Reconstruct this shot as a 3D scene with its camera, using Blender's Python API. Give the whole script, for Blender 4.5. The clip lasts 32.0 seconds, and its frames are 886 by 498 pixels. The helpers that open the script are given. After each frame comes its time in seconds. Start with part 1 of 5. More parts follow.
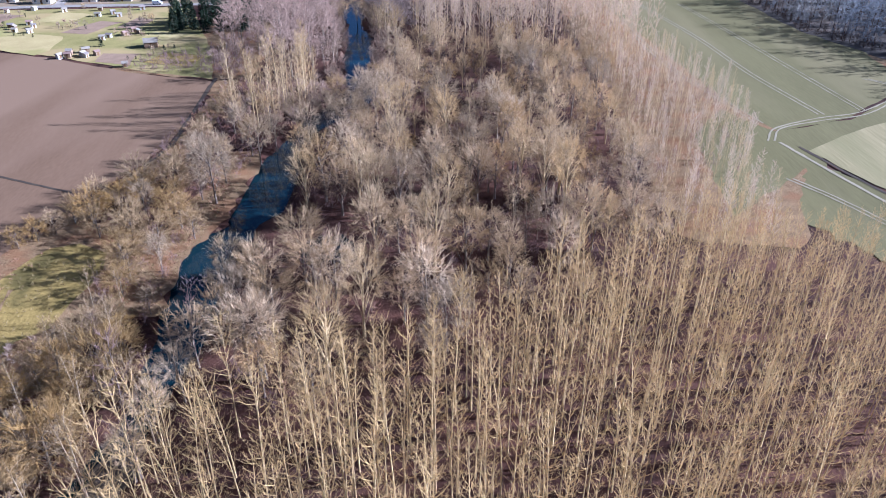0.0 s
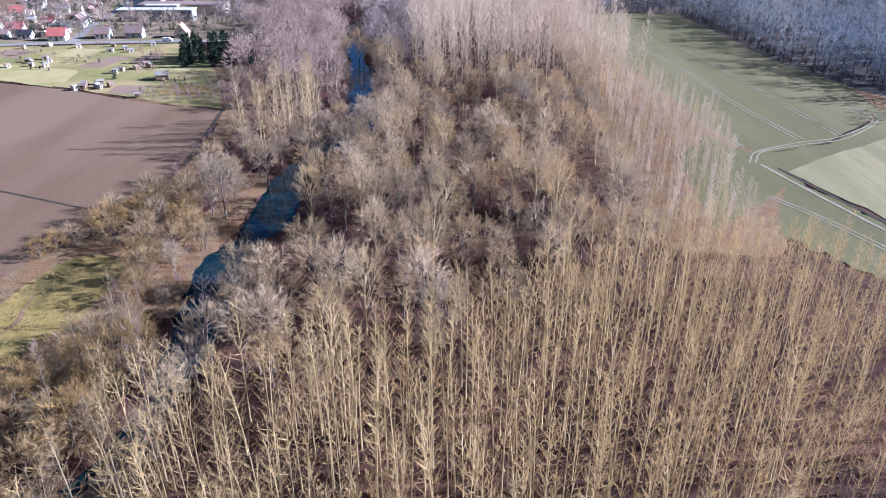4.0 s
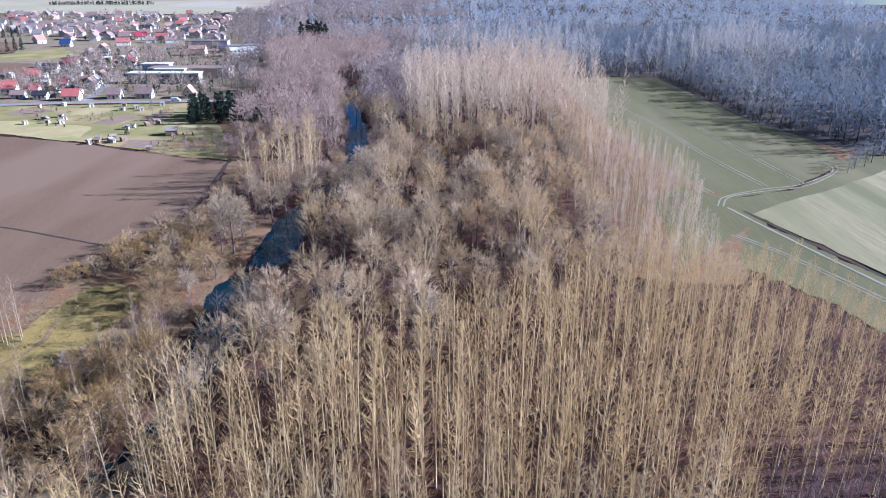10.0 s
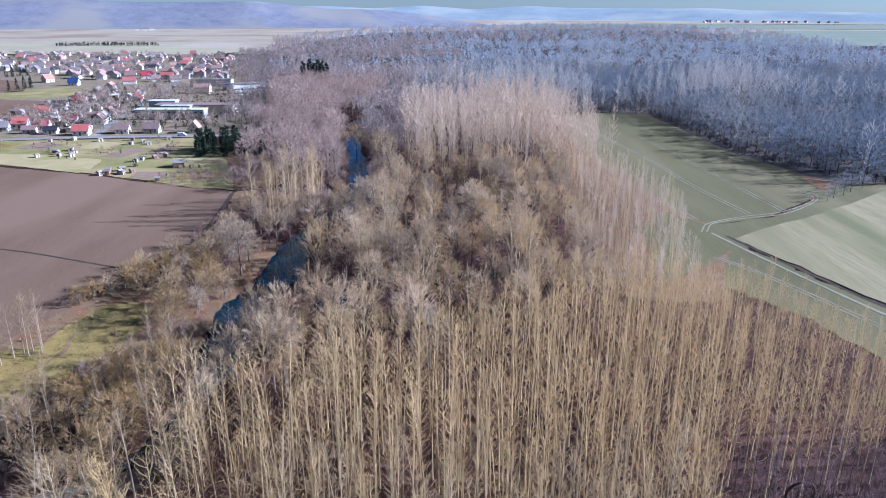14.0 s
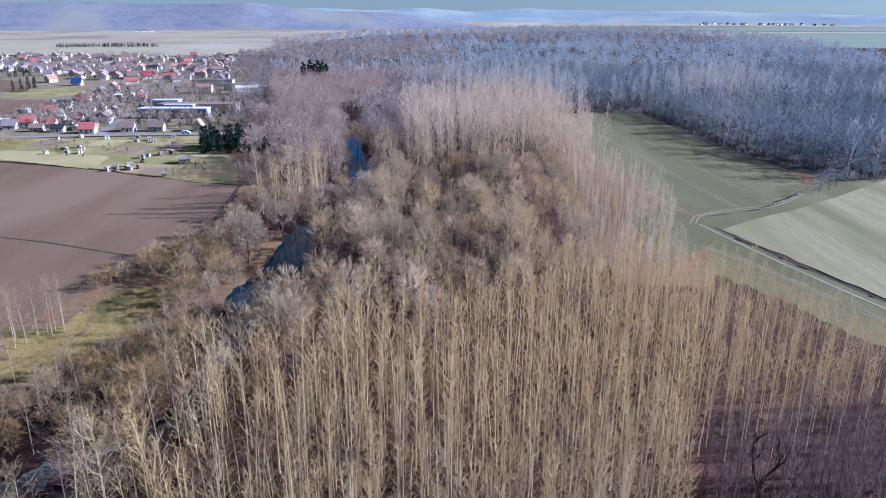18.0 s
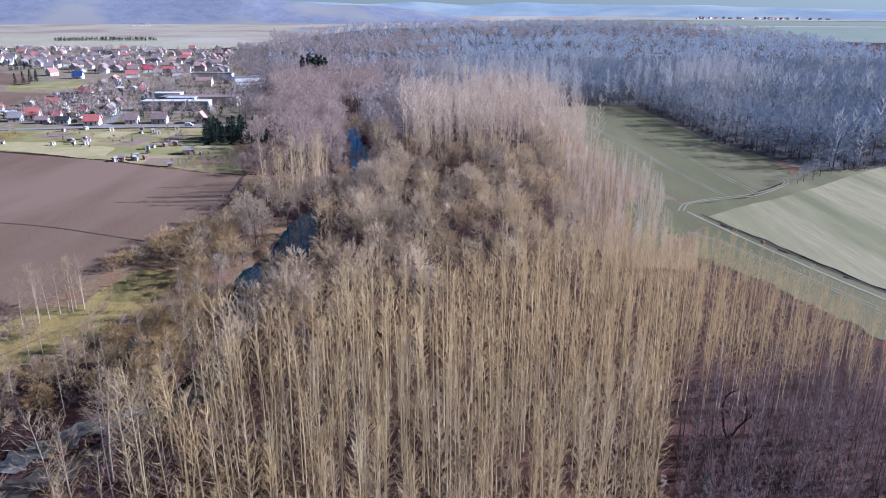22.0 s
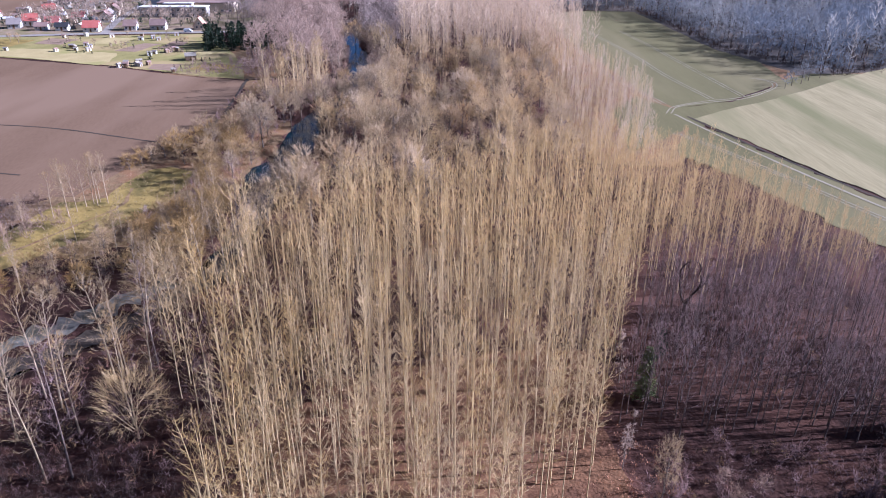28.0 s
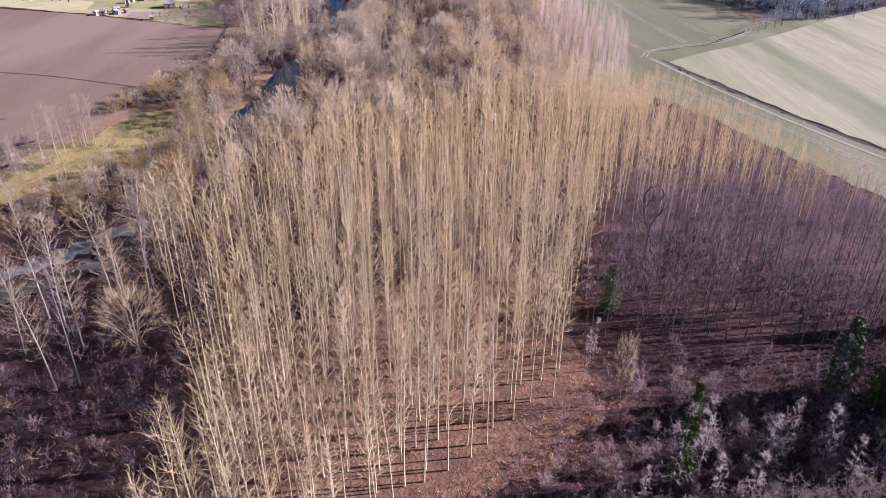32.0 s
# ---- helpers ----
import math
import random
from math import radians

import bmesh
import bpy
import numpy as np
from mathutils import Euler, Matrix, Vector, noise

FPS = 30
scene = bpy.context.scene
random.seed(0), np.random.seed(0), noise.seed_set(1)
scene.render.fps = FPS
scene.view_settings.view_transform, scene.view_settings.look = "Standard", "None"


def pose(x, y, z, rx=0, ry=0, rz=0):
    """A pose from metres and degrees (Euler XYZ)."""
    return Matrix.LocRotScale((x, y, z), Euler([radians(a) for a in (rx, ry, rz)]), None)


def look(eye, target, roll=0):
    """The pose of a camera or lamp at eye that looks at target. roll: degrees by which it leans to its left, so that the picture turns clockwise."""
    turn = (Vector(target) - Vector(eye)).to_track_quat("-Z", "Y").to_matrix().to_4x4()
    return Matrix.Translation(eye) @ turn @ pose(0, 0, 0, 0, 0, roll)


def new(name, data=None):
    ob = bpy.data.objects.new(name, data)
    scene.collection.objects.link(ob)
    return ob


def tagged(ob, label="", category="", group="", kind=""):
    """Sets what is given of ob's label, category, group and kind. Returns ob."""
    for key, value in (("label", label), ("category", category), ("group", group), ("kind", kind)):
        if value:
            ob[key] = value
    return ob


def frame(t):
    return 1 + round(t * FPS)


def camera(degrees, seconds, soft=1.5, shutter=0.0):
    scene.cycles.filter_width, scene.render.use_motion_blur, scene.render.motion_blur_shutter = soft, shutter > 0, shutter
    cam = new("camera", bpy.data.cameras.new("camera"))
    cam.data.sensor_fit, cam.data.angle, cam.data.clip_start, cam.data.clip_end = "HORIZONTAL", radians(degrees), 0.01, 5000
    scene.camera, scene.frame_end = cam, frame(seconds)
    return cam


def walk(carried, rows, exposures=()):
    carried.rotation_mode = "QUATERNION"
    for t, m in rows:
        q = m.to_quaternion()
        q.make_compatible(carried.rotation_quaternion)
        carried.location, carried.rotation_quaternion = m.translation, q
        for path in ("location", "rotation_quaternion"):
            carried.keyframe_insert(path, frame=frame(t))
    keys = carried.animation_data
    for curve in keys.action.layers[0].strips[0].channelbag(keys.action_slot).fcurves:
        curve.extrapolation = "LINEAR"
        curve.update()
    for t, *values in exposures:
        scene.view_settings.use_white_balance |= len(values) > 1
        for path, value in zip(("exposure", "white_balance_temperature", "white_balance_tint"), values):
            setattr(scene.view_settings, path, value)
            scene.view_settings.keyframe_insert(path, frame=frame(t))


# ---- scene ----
cam = camera(64.35, 32.0, 1.0)
PATH = [
    (0, (-1.67, 50.69, 73.15), (-3.21, 136.85, 22.41), 0.15),
    (0.5, (-1.55, 49.29, 73.00), (-3.09, 135.46, 22.29), 0.13),
    (1, (-1.45, 47.90, 72.85), (-2.97, 134.12, 22.22), 0.11),
    (1.5, (-1.37, 46.53, 72.73), (-2.89, 132.78, 22.16), 0.11),
    (2, (-1.31, 45.20, 72.62), (-2.82, 131.48, 22.09), 0.11),
    (2.5, (-1.26, 43.93, 72.52), (-2.78, 130.28, 22.11), 0.09),
    (3, (-1.19, 42.65, 72.38), (-2.77, 129.70, 23.20), 0.08),
    (3.5, (-1.10, 41.32, 72.23), (-2.67, 129.27, 24.65), 0.09),
    (4, (-1.01, 40.00, 72.08), (-2.54, 128.83, 26.17), 0.11),
    (4.5, (-0.93, 38.69, 71.95), (-2.37, 128.11, 27.21), 0.13),
    (6.5, (-0.52, 33.37, 71.50), (-1.77, 123.98, 29.21), 0.16),
    (7, (-0.46, 31.99, 71.43), (-1.63, 122.89, 29.77), 0.17),
    (7.5, (-0.40, 30.59, 71.42), (-1.47, 121.77, 30.38), 0.19),
    (8, (-0.34, 29.18, 71.46), (-1.37, 120.64, 31.04), 0.20),
    (8.5, (-0.26, 27.77, 71.48), (-1.21, 119.50, 31.68), 0.22),
    (9, (-0.17, 26.36, 71.48), (-1.04, 118.39, 32.37), 0.23),
    (9.5, (-0.06, 24.96, 71.46), (-0.89, 117.28, 33.02), 0.24),
    (10, (0.05, 23.58, 71.41), (-0.70, 116.18, 33.67), 0.25),
    (10.5, (0.13, 22.23, 71.37), (-0.62, 115.08, 34.25), 0.24),
    (11, (0.20, 20.86, 71.29), (-0.52, 113.97, 34.81), 0.24),
    (11.5, (0.26, 19.48, 71.18), (-0.42, 112.85, 35.37), 0.25),
    (12, (0.31, 18.08, 71.06), (-0.33, 111.68, 35.89), 0.26),
    (12.5, (0.37, 16.67, 70.97), (-0.23, 110.52, 36.44), 0.25),
    (13, (0.42, 15.31, 70.92), (-0.17, 109.39, 37.04), 0.24),
    (13.5, (0.46, 13.99, 70.90), (-0.07, 108.30, 37.67), 0.24),
    (14, (0.50, 12.71, 70.87), (0.01, 107.20, 38.14), 0.24),
    (14.5, (0.50, 11.46, 70.82), (0.07, 105.99, 38.20), 0.26),
    (16.5, (0.33, 6.53, 70.57), (0.08, 101.07, 37.98), 0.28),
    (17, (0.27, 5.28, 70.49), (0.02, 99.81, 37.88), 0.26),
    (17.5, (0.21, 4.00, 70.39), (-0.01, 98.52, 37.72), 0.27),
    (18, (0.15, 2.69, 70.26), (-0.03, 97.28, 37.81), 0.30),
    (18.5, (0.08, 1.35, 70.12), (-0.02, 96.16, 38.30), 0.33),
    (19, (0.00, 0.00, 70.00), (-0.00, 94.84, 38.30), 0.35),
    (19.5, (-0.09, -1.32, 69.95), (-0.04, 93.50, 38.19), 0.36),
    (20, (-0.17, -2.60, 70.02), (-0.05, 92.18, 38.15), 0.37),
    (20.5, (-0.26, -3.87, 70.21), (-0.08, 90.86, 38.16), 0.36),
    (21, (-0.31, -5.15, 70.44), (-0.07, 89.47, 38.07), 0.35),
    (21.5, (-0.31, -6.42, 70.62), (-0.05, 88.04, 37.82), 0.34),
    (22, (-0.27, -7.67, 70.76), (0.02, 86.66, 37.56), 0.37),
    (22.5, (-0.21, -8.89, 70.84), (0.11, 85.26, 37.13), 0.38),
    (23, (-0.15, -10.12, 70.91), (0.23, 83.80, 36.58), 0.37),
    (23.5, (-0.10, -11.37, 70.96), (0.29, 82.27, 35.85), 0.36),
    (24, (-0.05, -12.67, 71.01), (0.36, 80.60, 34.93), 0.35),
    (24.5, (0.01, -13.99, 71.10), (0.43, 78.84, 33.93), 0.34),
    (25, (0.12, -15.29, 71.24), (0.52, 77.09, 32.95), 0.32),
    (25.5, (0.28, -16.50, 71.42), (0.65, 75.41, 32.00), 0.30),
    (26, (0.46, -17.66, 71.56), (0.78, 73.71, 30.93), 0.29),
    (26.5, (0.60, -18.85, 71.60), (0.91, 71.99, 29.79), 0.28),
    (28.5, (1.13, -23.96, 71.38), (1.36, 65.26, 26.21), 0.27),
    (29, (1.24, -25.18, 71.29), (1.43, 63.68, 25.41), 0.27),
    (29.5, (1.31, -26.36, 71.16), (1.51, 62.13, 24.58), 0.29),
    (30, (1.37, -27.51, 70.99), (1.54, 60.60, 23.70), 0.31),
    (30.5, (1.43, -28.63, 70.79), (1.63, 59.09, 22.78), 0.32),
    (31, (1.55, -29.75, 70.55), (1.71, 57.61, 21.87), 0.33),
    (31.5, (1.73, -30.85, 70.32), (1.87, 56.17, 21.04), 0.34),
    (31.7, (1.82, -31.29, 70.24), (2.12, 55.60, 20.76), 0.34),
    (31.8, (1.86, -31.52, 70.20), (2.71, 55.32, 20.61), 0.34),
    (31.9, (1.91, -31.74, 70.16), (3.60, 55.03, 20.47), 0.34),
    (32, (1.95, -31.96, 70.12), (4.44, 54.73, 20.33), 0.34),
]

walk(cam, [(t, look(eye, target, roll)) for t, eye, target, roll in PATH], [(0.0, 1.45, 4680, 19), (4.0, 1.41, 4630, 18), (14.0, 1.18, 4470, 17), (20.0, 1.02, 4440, 18), (26.0, 1.22, 4760, 23), (32.0, 1.47, 4880, 31)])

# ---- sun and sky ----
SUN_ELEV, SUN_AZ = radians(24.0), radians(84.0)  # azimuth clockwise from +y
world = bpy.data.worlds.new("sky")
scene.world = world
world.use_nodes = True
wn = world.node_tree.nodes
sky = wn.new("ShaderNodeTexSky")
sky.sky_type = "NISHITA"
sky.sun_disc = False
sky.sun_elevation, sky.sun_rotation = SUN_ELEV, SUN_AZ
sky.air_density, sky.dust_density, sky.ozone_density = 1.0, 0.5, 3.0
sky.altitude = 2400
wn["Background"].inputs["Strength"].default_value = 0.030
world.node_tree.links.new(sky.outputs[0], wn["Background"].inputs["Color"])
sun = new("sun", bpy.data.lights.new("sun", "SUN"))
sun.data.energy, sun.data.angle, sun.data.color = 6.2, radians(0.6), (1.0, 0.93, 0.84)
to_sun = Vector((math.sin(SUN_AZ) * math.cos(SUN_ELEV), math.cos(SUN_AZ) * math.cos(SUN_ELEV), math.sin(SUN_ELEV)))
sun.matrix_world = look(to_sun * 300, (0, 0, 0))


# ---- materials ----
def surface(name, dark, light, size=4.0, fine=0.35, rough=0.9, bump=0.0, third=None, third_size=30.0, island=0.0, spec=0.08, metal=0.0, streak=None, thin=False):
    """Two tones mixed at a coarse and a fine scale (metres), a third tone in broad patches, relief, and a random tone per piece."""
    m = bpy.data.materials.new(name)
    m.use_nodes = True
    nt = m.node_tree
    n, ln = nt.nodes, nt.links.new
    b = n["Principled BSDF"]
    b.inputs["Roughness"].default_value, b.inputs["Metallic"].default_value = rough, metal
    b.inputs["Specular IOR Level"].default_value = spec
    g = n.new("ShaderNodeNewGeometry")
    at = g.outputs["Position"]
    if streak:
        mp = n.new("ShaderNodeMapping")
        mp.inputs["Rotation"].default_value = (0, 0, radians(streak[0]))
        mp.inputs["Scale"].default_value = (1.0, streak[1], 1.0)
        ln(at, mp.inputs["Vector"])
        at = mp.outputs[0]

    def tex(metres, detail):
        t = n.new("ShaderNodeTexNoise")
        t.inputs["Scale"].default_value, t.inputs["Detail"].default_value = 1.0 / metres, detail
        ln(at, t.inputs["Vector"])
        return t.outputs["Fac"]

    def ramp(fac, lo, hi):
        r = n.new("ShaderNodeMapRange")
        r.inputs["From Min"].default_value, r.inputs["From Max"].default_value = lo, hi
        ln(fac, r.inputs["Value"])
        return r.outputs["Result"]

    def blend(fac, a, c):
        x = n.new("ShaderNodeMix")
        x.data_type = "RGBA"
        for sock, val in ((x.inputs["Factor"], fac), (x.inputs["A"], a), (x.inputs["B"], c)):
            if hasattr(val, "is_linked"):
                ln(val, sock)
            else:
                sock.default_value = (*val, 1) if isinstance(val, tuple) else val
        return x.outputs["Result"]

    small = tex(fine, 4)
    s = n.new("ShaderNodeMath")
    s.operation = "ADD"
    ln(ramp(tex(size, 3), 0.3, 0.7), s.inputs[0])
    ln(ramp(small, 0.25, 0.75), s.inputs[1])
    half = n.new("ShaderNodeMath")
    half.operation = "MULTIPLY"
    half.inputs[1].default_value = 0.5
    ln(s.outputs[0], half.inputs[0])
    col = blend(half.outputs[0], dark, light)
    if third:
        col = blend(ramp(tex(third_size, 4), 0.48, 0.62), col, third)
    if island:
        h = n.new("ShaderNodeHueSaturation")
        oi = n.new("ShaderNodeObjectInfo")
        a = n.new("ShaderNodeMath")
        a.operation = "MULTIPLY_ADD"
        a.inputs[1].default_value = 0.5
        ln(g.outputs["Random Per Island"], a.inputs[0])
        tree = n.new("ShaderNodeMath")
        tree.operation = "MULTIPLY"
        tree.inputs[1].default_value = 1.5
        ln(oi.outputs["Random"], tree.inputs[0])
        ln(tree.outputs[0], a.inputs[2])
        turn = n.new("ShaderNodeMath")
        turn.operation = "MULTIPLY"
        turn.inputs[1].default_value = 7.31
        ln(oi.outputs["Random"], turn.inputs[0])
        frac = n.new("ShaderNodeMath")
        frac.operation = "FRACT"
        ln(turn.outputs[0], frac.inputs[0])
        sat = n.new("ShaderNodeMapRange")
        sat.inputs["To Min"].default_value, sat.inputs["To Max"].default_value = 1 - island * 0.5, 1 + island * 0.3
        ln(frac.outputs[0], sat.inputs["Value"])
        ln(sat.outputs["Result"], h.inputs["Saturation"])
        r = n.new("ShaderNodeMapRange")
        r.inputs["From Max"].default_value = 2.0
        r.inputs["To Min"].default_value, r.inputs["To Max"].default_value = 1 - island, 1 + island
        ln(a.outputs[0], r.inputs["Value"])
        ln(r.outputs["Result"], h.inputs["Value"])
        ln(col, h.inputs["Color"])
        col = h.outputs["Color"]
    ln(col, b.inputs["Base Color"])
    if bump:
        bm_ = n.new("ShaderNodeBump")
        bm_.inputs["Strength"].default_value, bm_.inputs["Distance"].default_value = 0.8, bump
        ln(small, bm_.inputs["Height"])
        ln(bm_.outputs[0], b.inputs["Normal"])
    if thin:  # translucency on flat twig blades imitates light wrapping round a stem
        tr, mx = n.new("ShaderNodeBsdfTranslucent"), n.new("ShaderNodeMixShader")
        ln(col, tr.inputs["Color"])
        mx.inputs["Fac"].default_value = 0.3
        ln(b.outputs[0], mx.inputs[1])
        ln(tr.outputs[0], mx.inputs[2])
        ln(mx.outputs[0], n["Material Output"].inputs["Surface"])
    return m


M = {
    # litter is darkened for tree shade; the russet one is its sunlit copy
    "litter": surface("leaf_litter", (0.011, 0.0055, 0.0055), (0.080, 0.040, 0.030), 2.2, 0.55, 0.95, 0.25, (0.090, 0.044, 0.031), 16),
    "sunlit_litter": surface("sunlit_russet_litter", (0.045, 0.023, 0.013), (0.225, 0.118, 0.062), 1.8, 0.5, 0.95, 0.25, (0.10, 0.050, 0.030), 6),
    "duff": surface("grey_forest_floor", (0.030, 0.027, 0.026), (0.095, 0.082, 0.072), 9, 1.5, 0.95, 0.1, (0.12, 0.095, 0.075), 40),
    "plough": surface("ploughed_soil", (0.135, 0.083, 0.050), (0.192, 0.122, 0.076), 14, 0.6, 0.95, 0.035, (0.205, 0.133, 0.086), 45, streak=(68, 0.25)),
    "green": surface("winter_cereal", (0.108, 0.095, 0.042), (0.160, 0.140, 0.064), 12, 0.8, 0.9, 0.06, (0.185, 0.155, 0.078), 40, streak=(75, 0.15)),
    "pale": surface("pale_stubble", (0.205, 0.172, 0.085), (0.335, 0.278, 0.150), 3.5, 0.9, 0.95, 0.08, (0.165, 0.152, 0.068), 26, streak=(52, 0.10)),
    "meadow": surface("winter_meadow", (0.165, 0.118, 0.034), (0.345, 0.245, 0.080), 5, 0.6, 0.95, 0.15, (0.115, 0.090, 0.030), 8),
    "lawn": surface("garden_grass", (0.165, 0.150, 0.050), (0.30, 0.25, 0.095), 9, 0.8, 0.95, 0.08, (0.33, 0.25, 0.115), 22),
    "tan": surface("dry_grass", (0.30, 0.235, 0.105), (0.45, 0.36, 0.17), 9, 0.8, 0.95, 0.08, (0.26, 0.235, 0.08), 25),
    "bank": surface("bank_grass", (0.100, 0.062, 0.033), (0.285, 0.190, 0.100), 3, 0.5, 0.95, 0.2, (0.20, 0.110, 0.055), 7),
    "russet": surface("russet_grass_tufts", (0.20, 0.10, 0.06), (0.44, 0.235, 0.135), 4, 0.6, 0.95, island=0.3),
    "silt": surface("pale_silt", (0.115, 0.104, 0.084), (0.225, 0.204, 0.168), 4, 0.6, 0.9, 0.08, (0.105, 0.094, 0.068), 6),
    "track": surface("track_dirt", (0.22, 0.19, 0.125), (0.31, 0.27, 0.19), 4, 0.4, 0.95, 0.05),
    "ditch": surface("wet_ditch_and_bank_shade", (0.04, 0.03, 0.025), (0.09, 0.07, 0.05), 3, 0.4, 0.8, 0.05),
    "asphalt": surface("asphalt", (0.21, 0.185, 0.16), (0.30, 0.265, 0.235), 6, 0.3, 0.85, 0.01),
    # far tones: distance haze is put into pale fields and blue-grey hills
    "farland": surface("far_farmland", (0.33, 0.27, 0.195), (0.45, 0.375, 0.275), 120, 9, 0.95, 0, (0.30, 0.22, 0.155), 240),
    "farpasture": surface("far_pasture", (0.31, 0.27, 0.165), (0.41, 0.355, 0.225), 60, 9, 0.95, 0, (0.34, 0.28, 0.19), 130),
    "hill": surface("hazed_wooded_hill", (0.13, 0.13, 0.155), (0.22, 0.215, 0.24), 45, 12, 0.95, 0.0, (0.23, 0.21, 0.19), 260),
    "hazed_hill": surface("hazed_farmed_hill", (0.20, 0.235, 0.25), (0.30, 0.335, 0.345), 110, 14, 0.95, 0.0, (0.33, 0.34, 0.31), 380),
    "haze_green": surface("hazed_green_field", (0.17, 0.19, 0.13), (0.24, 0.25, 0.18), 90, 10, 0.95),
    "haze_tan": surface("hazed_stubble_field", (0.30, 0.245, 0.165), (0.40, 0.33, 0.23), 90, 10, 0.95, 0, (0.27, 0.20, 0.14), 200),
    "poplar_bark": surface("poplar_bark", (0.37, 0.265, 0.135), (0.60, 0.450, 0.250), 1.5, 0.12, 0.85, 0.01, island=0.15),
    "poplar_twig": surface("poplar_twigs", (0.305, 0.207, 0.088), (0.62, 0.438, 0.200), 3.6, 1.2, 0.8, island=0.34, thin=True),
    "aspen_twig": surface("aspen_twigs", (0.36, 0.25, 0.128), (0.60, 0.44, 0.245), 4, 1.2, 0.8, island=0.25, thin=True),
    "north_twig": surface("greyish_poplar_twigs", (0.39, 0.288, 0.195), (0.62, 0.475, 0.34), 8, 2.0, 0.85, island=0.28, thin=True),
    "garden_twig": surface("garden_tree_twigs", (0.20, 0.145, 0.105), (0.36, 0.27, 0.20), 12, 2.0, 0.9, island=0.3, thin=True),
    "grey_bark": surface("grey_bark", (0.11, 0.085, 0.065), (0.23, 0.18, 0.14), 1.2, 0.12, 0.9, 0.02, island=0.2),
    "dark_bark": surface("dark_tree_bark", (0.04, 0.028, 0.024), (0.10, 0.072, 0.060), 1.2, 0.12, 0.9, 0.02, island=0.2),
    "brown_twig": surface("brown_twigs", (0.30, 0.210, 0.116), (0.54, 0.390, 0.230), 6, 1.5, 0.85, island=0.42, thin=True),
    "red_twig": surface("reddish_twigs", (0.25, 0.168, 0.124), (0.43, 0.305, 0.232), 11, 1.5, 0.85, island=0.34, thin=True),
    "ochre_twig": surface("ochre_twigs", (0.25, 0.162, 0.070), (0.42, 0.285, 0.132), 8, 1.0, 0.85, island=0.34, thin=True),
    "purple_twig": surface("purple_grey_twigs", (0.165, 0.108, 0.102), (0.34, 0.232, 0.212), 10, 1.0, 0.9, island=0.3, thin=True),
    # darkened scrub colour, standing for tree shade near the ground
    "shade_twig": surface("shade_scrub_twigs", (0.04, 0.026, 0.022), (0.10, 0.068, 0.055), 5, 1.0, 0.9, island=0.35),
    # blue-grey distance haze is mixed into the next two twig colours
    "hazed_far_twig": surface("hazed_far_wood_twigs", (0.27, 0.285, 0.312), (0.42, 0.44, 0.468), 35, 6, 0.9, island=0.2, third=(0.42, 0.41, 0.40), third_size=90, thin=True),
    "hazed_east_twig": surface("hazed_east_wood_twigs", (0.105, 0.118, 0.14), (0.22, 0.235, 0.262), 22, 4, 0.9, island=0.3, third=(0.26, 0.25, 0.235), third_size=60, thin=True),
    "pale_wood_twig": surface("pale_wood_twigs", (0.29, 0.27, 0.25), (0.50, 0.46, 0.42), 22, 4, 0.9, island=0.25, thin=True),
    "mauve_twig": surface("mauve_brown_twigs", (0.25, 0.193, 0.165), (0.42, 0.33, 0.285), 40, 6, 0.9, island=0.25, thin=True),
    "birch_bark": surface("birch_bark", (0.22, 0.160, 0.102), (0.43, 0.325, 0.215), 1.5, 0.3, 0.7, 0.005, island=0.1),
    "stem_bark": surface("dull_stem_bark", (0.07, 0.050, 0.043), (0.17, 0.125, 0.105), 1.2, 0.12, 0.9, 0.02, island=0.25),
    "birch_twig": surface("birch_twigs", (0.235, 0.156, 0.074), (0.40, 0.275, 0.138), 6, 1.0, 0.85, island=0.3, thin=True),
    "dead_twig": surface("bleached_twigs", (0.34, 0.25, 0.20), (0.56, 0.44, 0.36), 4, 0.6, 0.85, island=0.25, thin=True),
    "needles": surface("spruce_needles", (0.05, 0.065, 0.018), (0.16, 0.17, 0.05), 3, 0.4, 0.8, island=0.35),
    "yew": surface("dark_conifer_needles", (0.014, 0.026, 0.016), (0.045, 0.062, 0.036), 3, 0.4, 0.8, island=0.35),
    "bramble": surface("bramble_stems", (0.17, 0.09, 0.068), (0.33, 0.19, 0.13), 4, 0.6, 0.9, island=0.35, third=(0.30, 0.20, 0.10), third_size=10),
    "drygrass": surface("dry_grass_tufts", (0.16, 0.115, 0.044), (0.30, 0.215, 0.088), 5, 0.6, 0.9, island=0.3),
    "render": surface("house_render", (0.62, 0.58, 0.51), (0.76, 0.72, 0.66), 3, 0.5, 0.85, island=0.12),
    "cream": surface("cream_render", (0.56, 0.46, 0.32), (0.68, 0.58, 0.43), 3, 0.5, 0.85, island=0.12),
    "greywall": surface("grey_render", (0.33, 0.31, 0.29), (0.45, 0.42, 0.39), 3, 0.5, 0.85, island=0.15),
    "red": surface("red_roof_tiles", (0.32, 0.095, 0.08), (0.46, 0.17, 0.14), 2, 0.35, 0.75, 0.02, island=0.2),
    "crimson": surface("crimson_roof_tiles", (0.28, 0.035, 0.05), (0.40, 0.07, 0.09), 2, 0.35, 0.7, 0.02),
    "orange": surface("orange_roof_tiles", (0.30, 0.165, 0.12), (0.42, 0.25, 0.19), 2, 0.35, 0.8, 0.02, island=0.2),
    "brown": surface("brown_roof_tiles", (0.19, 0.12, 0.10), (0.29, 0.20, 0.17), 2, 0.35, 0.8, 0.02, island=0.2),
